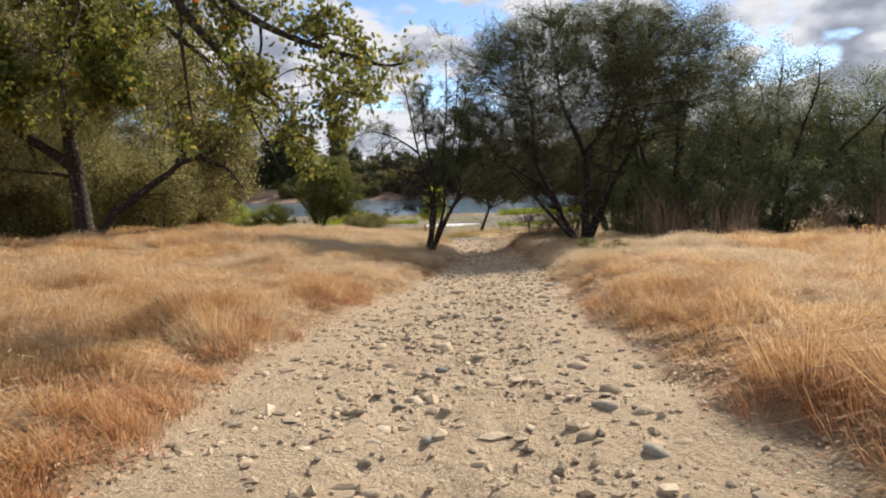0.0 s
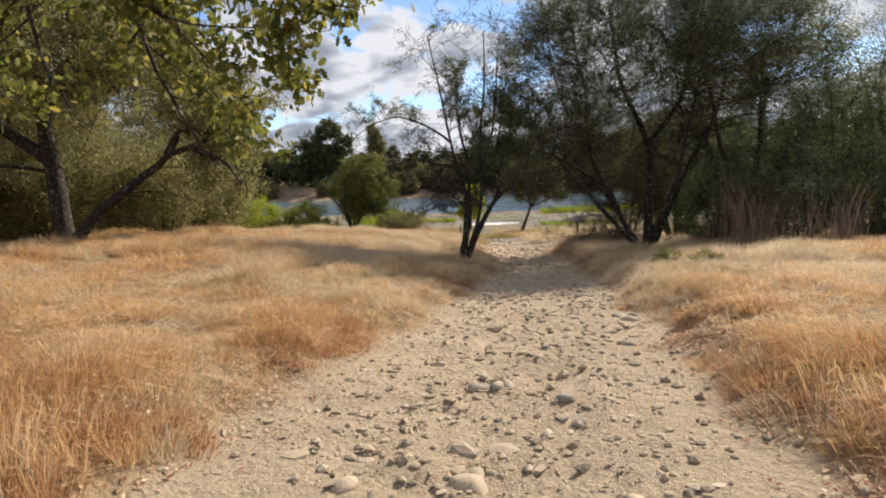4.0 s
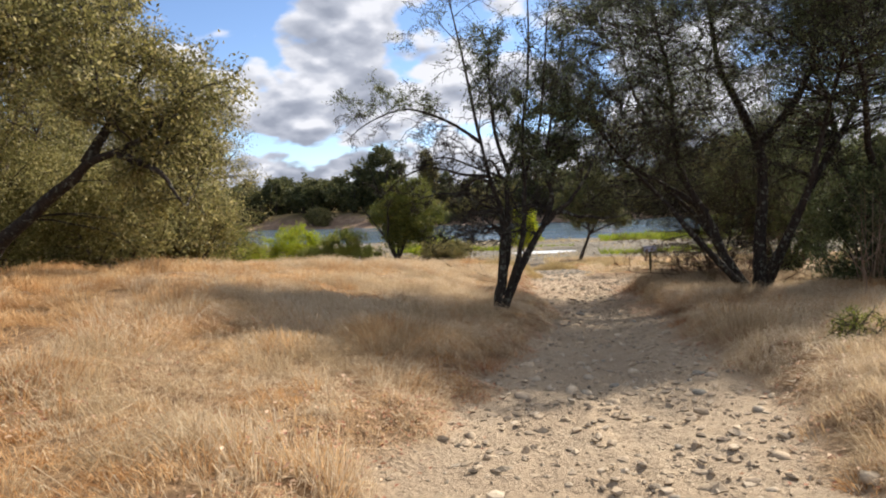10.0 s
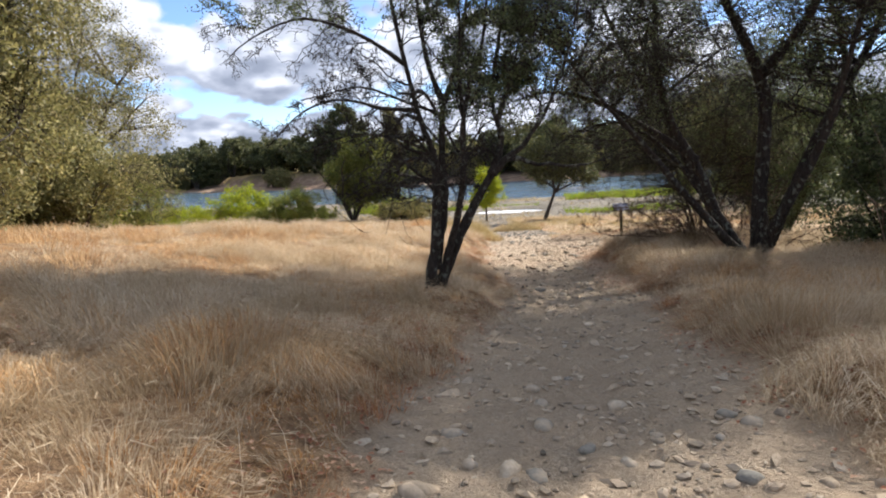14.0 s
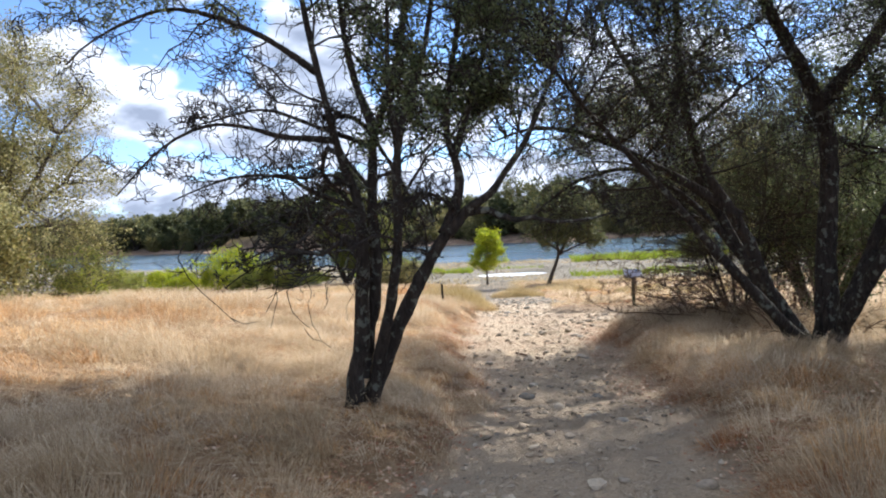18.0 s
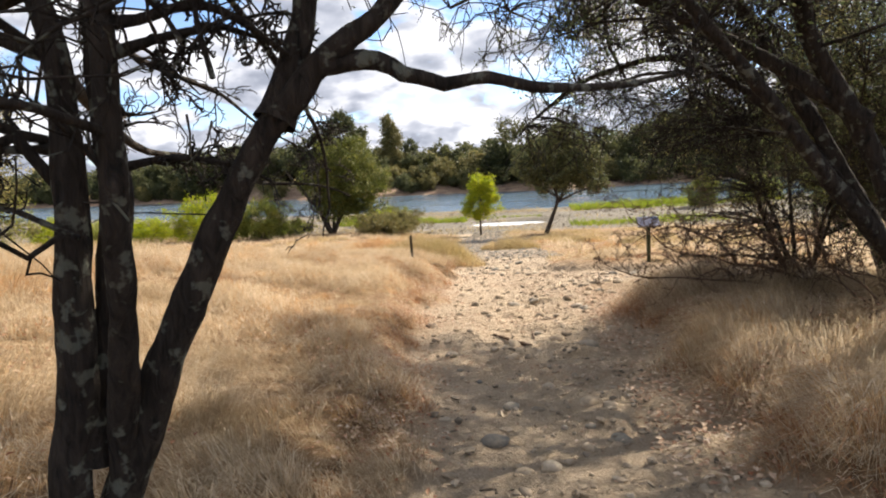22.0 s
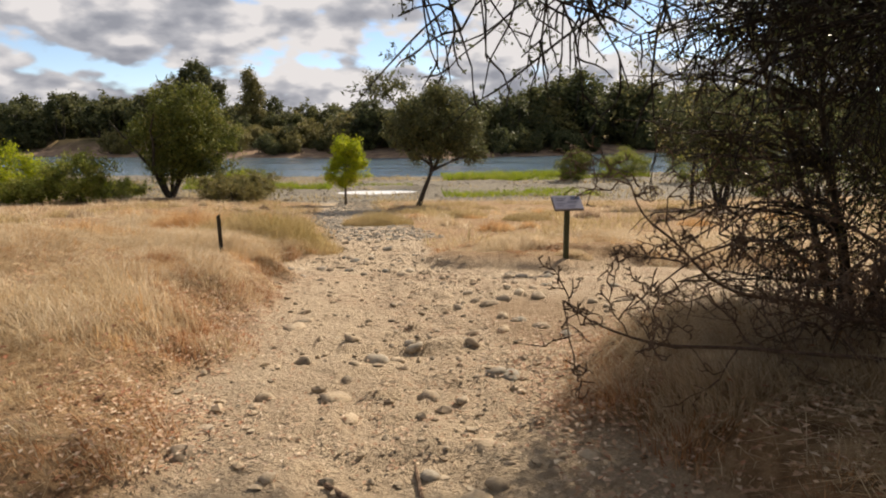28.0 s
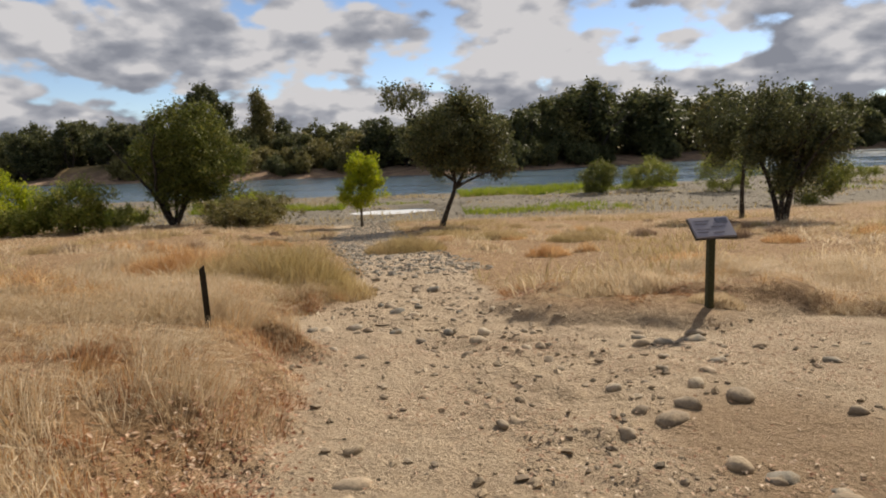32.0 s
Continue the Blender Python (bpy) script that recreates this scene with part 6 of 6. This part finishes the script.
rng = np.random.default_rng(92)
x, y = scatter(rng, 150000, -3.4, 5.4, 1.0, 43, lambda x, y: np.exp(-((outside_path(x, y) - 0.3) / 0.38) ** 2) * (0.3 + 0.7 * (lump(x, y, 1.3, 70) > 0.4)) * np.where(x > 0.8, 1.0, 0.75))
litter("leaf_litter", rng, x, y, 0.022, 0.062, "red-brown fallen leaves along the track's edge")
x, y = scatter(rng, 30000, -0.4, 6.5, 25, 39.5, lambda x, y: (0.15 + 0.85 * (lump(x, y, 1.0, 71) > 0.5)) * 0.8 * step(26.5, 30, y + 1.2 * (x - 1.5)))
litter("leaf_litter", rng, x, y, 0.02, 0.05, "pale fallen leaves scattered on the track", 0.0, M_LITTER_PALE)

x, y = scatter(rng, 22000, 2.4, 7.0, 26, 35.5, lambda x, y: np.clip(0.15 + 1.4 * lump(x, y, 0.8, 73) ** 2, 0, 1) * (x > path_right(y) - 0.7))
litter("leaf_litter", rng, x, y, 0.025, 0.075, "pale fallen leaves under the dark trees", 0.02 + 0.05 * rng.random(len(x)), M_LITTER_PALE)
x, y = scatter(rng, 40000, -5, 7.6, 1.5, 42, lambda x, y: (outside_path(x, y) > 0.3) * np.clip(4 * (lump(x, y, 1.1, 72) - 0.58), 0, 1))
z_up = 0.08 + 0.22 * rng.random(len(x))
litter("leaf_litter", rng, x, y, 0.025, 0.06, "rust-brown fallen leaves caught in the dry grass", z_up)

x, y = scatter(rng, 26000, -2.2, 1.4, 26, 37, lambda x, y: np.exp(-((path_left(y) - x - 0.25) / 0.4) ** 2) * (0.3 + 0.7 * (lump(x, y, 0.7, 74) > 0.42)))
litter("leaf_litter", rng, x, y, 0.022, 0.055, "pale tan fallen leaves on the grassy edge of the track", 0.03 + 0.06 * rng.random(len(x)), M_LITTER_PALE)

# ---- stones ----
rng = np.random.default_rng(95)
stone_meshes = []
for k in range(14):
    bm = bmesh.new()
    bmesh.ops.create_icosphere(bm, subdivisions=2 if k < 9 else 1, radius=0.5)
    q = Vector(rng.normal(0, 9, 3))
    fx, fy, fz = 0.9 + 0.35 * rng.random(), 0.62 + 0.3 * rng.random(), 0.42 + 0.22 * rng.random()
    for v in bm.verts:
        f = 1 + 0.45 * (noise.noise(v.co * 2.0 + q)) + 0.2 * noise.noise(v.co * 4.6 + q)
        v.co = Vector((v.co.x * fx, v.co.y * fy, v.co.z * fz)) * f
    me = bpy.data.meshes.new("stone")
    bm.to_mesh(me)
    bm.free()
    for p in me.polygons:
        p.use_smooth = True
    me.materials.append(M_STONE if k % 3 else M_STONE_DARK)
    stone_meshes.append(me)


def stone(x, y, size, sink=0.28, spin=None):
    me = stone_meshes[int(rng.integers(0, 14 if size < 0.12 else 9))]
    ob = new("stone", me)
    s = size
    ob.matrix_world = pose(x, y, bank_z(x, y) + s * (0.25 - sink), rng.normal(0, 9), rng.normal(0, 9), rng.random() * 360 if spin is None else spin) @ Matrix.Diagonal((s, s, s, 1))
    ob.parent = ground
    return ob


KNOWN = [(1.76, 6.12, 0.24), (1.6, 5.7, 0.26), (1.85, 5.55, 0.22), (1.91, 4.92, 0.17), (1.7, 4.74, 0.2), (-0.14, 5.24, 0.18), (-0.17, 4.84, 0.17), (0.58, 4.77, 0.16), (0.26, 5.23, 0.17), (-0.12, 5.52, 0.17),
         (0.28, 8.41, 0.32), (0.71, 8.15, 0.2), (1.98, 12.36, 0.26), (1.95, 13.75, 0.2), (2.27, 15.63, 0.22), (0.45, 14.12, 0.16), (2.6, 14.95, 0.2), (2.35, 14.0, 0.36), (2.25, 14.25, 0.3), (2.45, 14.3, 0.22),
         (1.13, 14.3, 0.17), (1.91, 15.14, 0.14), (1.62, 15.03, 0.18), (0.24, 17.55, 0.24), (1.2, 17.42, 0.2), (1.49, 17.98, 0.17), (0.93, 17.77, 0.18), (0.34, 18.51, 0.24), (2.12, 17.72, 0.2), (2.52, 17.65, 0.16),
         (2.48, 16.92, 0.2), (2.46, 18.7, 0.2), (0.91, 32.66, 0.32), (1.03, 32.26, 0.26), (2.42, 32.93, 0.26), (2.05, 31.58, 0.3), (2.71, 36.2, 0.32), (2.07, 38.93, 0.24), (4.16, 38.93, 0.3), (4.3, 38.7, 0.24),
         (0.36, 42.88, 0.3), (-0.61, 40.98, 0.34), (0.45, 42.3, 0.36), (0.2, 35.0, 0.36), (0.25, 35.35, 0.28), (2.3, 34.6, 0.3), (2.9, 35.0, 0.26), (3.1, 34.7, 0.28), (3.3, 34.3, 0.24), (2.2, 38.4, 0.26), (2.25, 38.0, 0.22),
         (0.1, 38.8, 0.2), (-0.3, 39.2, 0.2), (5.0, 37.6, 0.24), (4.6, 38.3, 0.2), (1.2, 26.8, 0.24), (2.7, 31.4, 0.2), (1.2, 40.2, 0.24), (1.6, 41.0, 0.2), (3.6, 37.4, 0.2), (0.8, 37.2, 0.22), (1.5, 36.4, 0.2)]
for x, y, s in KNOWN:
    stone(x, y, s * 0.95, 0.34)
n = 0
while n < 238:
    y = 2.5 + 46 * rng.random() ** 0.85
    a, b = float(path_left(y)), float(min(path_right(y), 6.0))
    x = a + 0.35 + (b - a - 0.6) * (0.5 + 0.27 * rng.normal())
    if not a < x < b or float(island(np.array([x]), np.array([y]))[0]) > 0.3:
        continue
    stone(x, y, 0.075 + 0.14 * rng.random() ** 2.2 + (0.10 * rng.random() if y > 29 else 0), 0.22)
    n += 1

bm = bmesh.new()
bmesh.ops.create_icosphere(bm, subdivisions=1, radius=0.5)
ICO = (np.array([v.co for v in bm.verts]), np.array([[v.index for v in f.verts] for f in bm.faces]))
bm.free()


def pebbles(name, rng, x, y, size, mat, label, sink=0.2):
    """Many loose small stones in one mesh."""
    n, (V0, F0) = len(x), ICO
    q = V0[None] * (np.array([1.0, 0.72, 0.48]) * (1 + 0.25 * rng.normal(0, 1, (n, 1, 3)))) * (1 + 0.22 * rng.normal(0, 1, (n, len(V0), 1)))
    a = rng.random(n) * 2 * np.pi
    c, s = np.cos(a)[:, None], np.sin(a)[:, None]
    V = np.stack([q[..., 0] * c - q[..., 1] * s, q[..., 0] * s + q[..., 1] * c, q[..., 2]], -1) * size[:, None, None]
    V += np.stack([x, y, ground_z(x, y) + size * (0.25 - sink)], -1)[:, None]
    F = (F0[None] + (np.arange(n) * len(V0))[:, None, None]).reshape(-1, 3)
    return tagged(piece(name, mesh_of(name, V.reshape(-1, 3), F, mat, False)), label, "stones", kind="stuff")


rng = np.random.default_rng(96)
early = lambda y: 0.35 + 0.65 * (1 - step(9, 12, y)) + 0.45 * step(13, 15, y) * (1 - step(24, 27, y)) + 0.2 * step(36, 40, y)
inside = lambda x, y: (outside_path(x, y) < 0.1) * (1 - island(x, y)) * (1 - 0.85 * silt(x, y)) * np.clip(0.25 + 1.3 * np.exp(-((x - (path_left(y) + np.minimum(path_right(y), 4.5)) / 2) / 1.15) ** 2), 0, 1)
x, y = scatter(rng, 26000, -2, 6, 2.0, 50, lambda x, y: inside(x, y) * (0.25 + 0.75 * (lump(x, y, 0.7, 82) > 0.45)) * (0.5 + 0.5 * early(y)) * (1 - 0.45 * step(25, 28, y)))
pebbles("path_stones", rng, x, y, 0.03 + 0.075 * rng.random(len(x)) ** 1.9, M_STONE, "river stones pressed into the dirt track", 0.14)
x, y = scatter(rng, 2400, -2, 6, 2.0, 46, lambda x, y: inside(x, y) * early(y) * (0.3 + 0.7 * (lump(x, y, 0.9, 81) > 0.5)))
pebbles("path_cobbles", rng, x, y, 0.08 + 0.11 * rng.random(len(x)) ** 2, M_STONE, "flat river cobbles set in the dirt track", 0.24)
x, y = scatter(rng, 5200, -2, 6, 2.0, 48, lambda x, y: inside(x, y) * (0.2 + 0.8 * (lump(x, y, 0.8, 83) > 0.5)))
pebbles("path_stones", rng, x, y, 0.03 + 0.08 * rng.random(len(x)) ** 1.8, M_STONE_BLACK, "dark broken stones strewn on the dirt track", 0.12)
x, y = scatter(rng, 34000, -2, 6, 1.5, 38, lambda x, y: inside(x, y) * (0.25 + 0.75 * (lump(x, y, 0.45, 87) > 0.5)) * (1 - 0.75 * step(24, 28, y) * (lump(x, y, 1.3, 84) < 0.55)))
pebbles("path_pebbles", rng, x, y, 0.010 + 0.024 * rng.random(len(x)), M_STONE, "loose pebbles on the dirt track", 0.15)
x, y = scatter(rng, 7000, -3.5, 3.2, 48, 86, lambda x, y: (outside_path(x, y) < 0.5) * 1.0)
pebbles("path_stones", rng, x, y, 0.07 + 0.16 * rng.random(len(x)) ** 1.5, M_STONE_DARK, "cobbles where the track nears the river", 0.2)
x, y = scatter(rng, 9000, -40, 70, 84, 128, lambda x, y: (ground_z(x, y) > WATER - 0.05) * (0.25 + 0.75 * (lump(x, y, 4, 80) > 0.4)))
pebbles("bar_cobbles", rng, x, y, 0.12 + 0.3 * rng.random(len(x)) ** 2, M_COBBLE, "pale rounded cobbles of the gravel bar", 0.2)
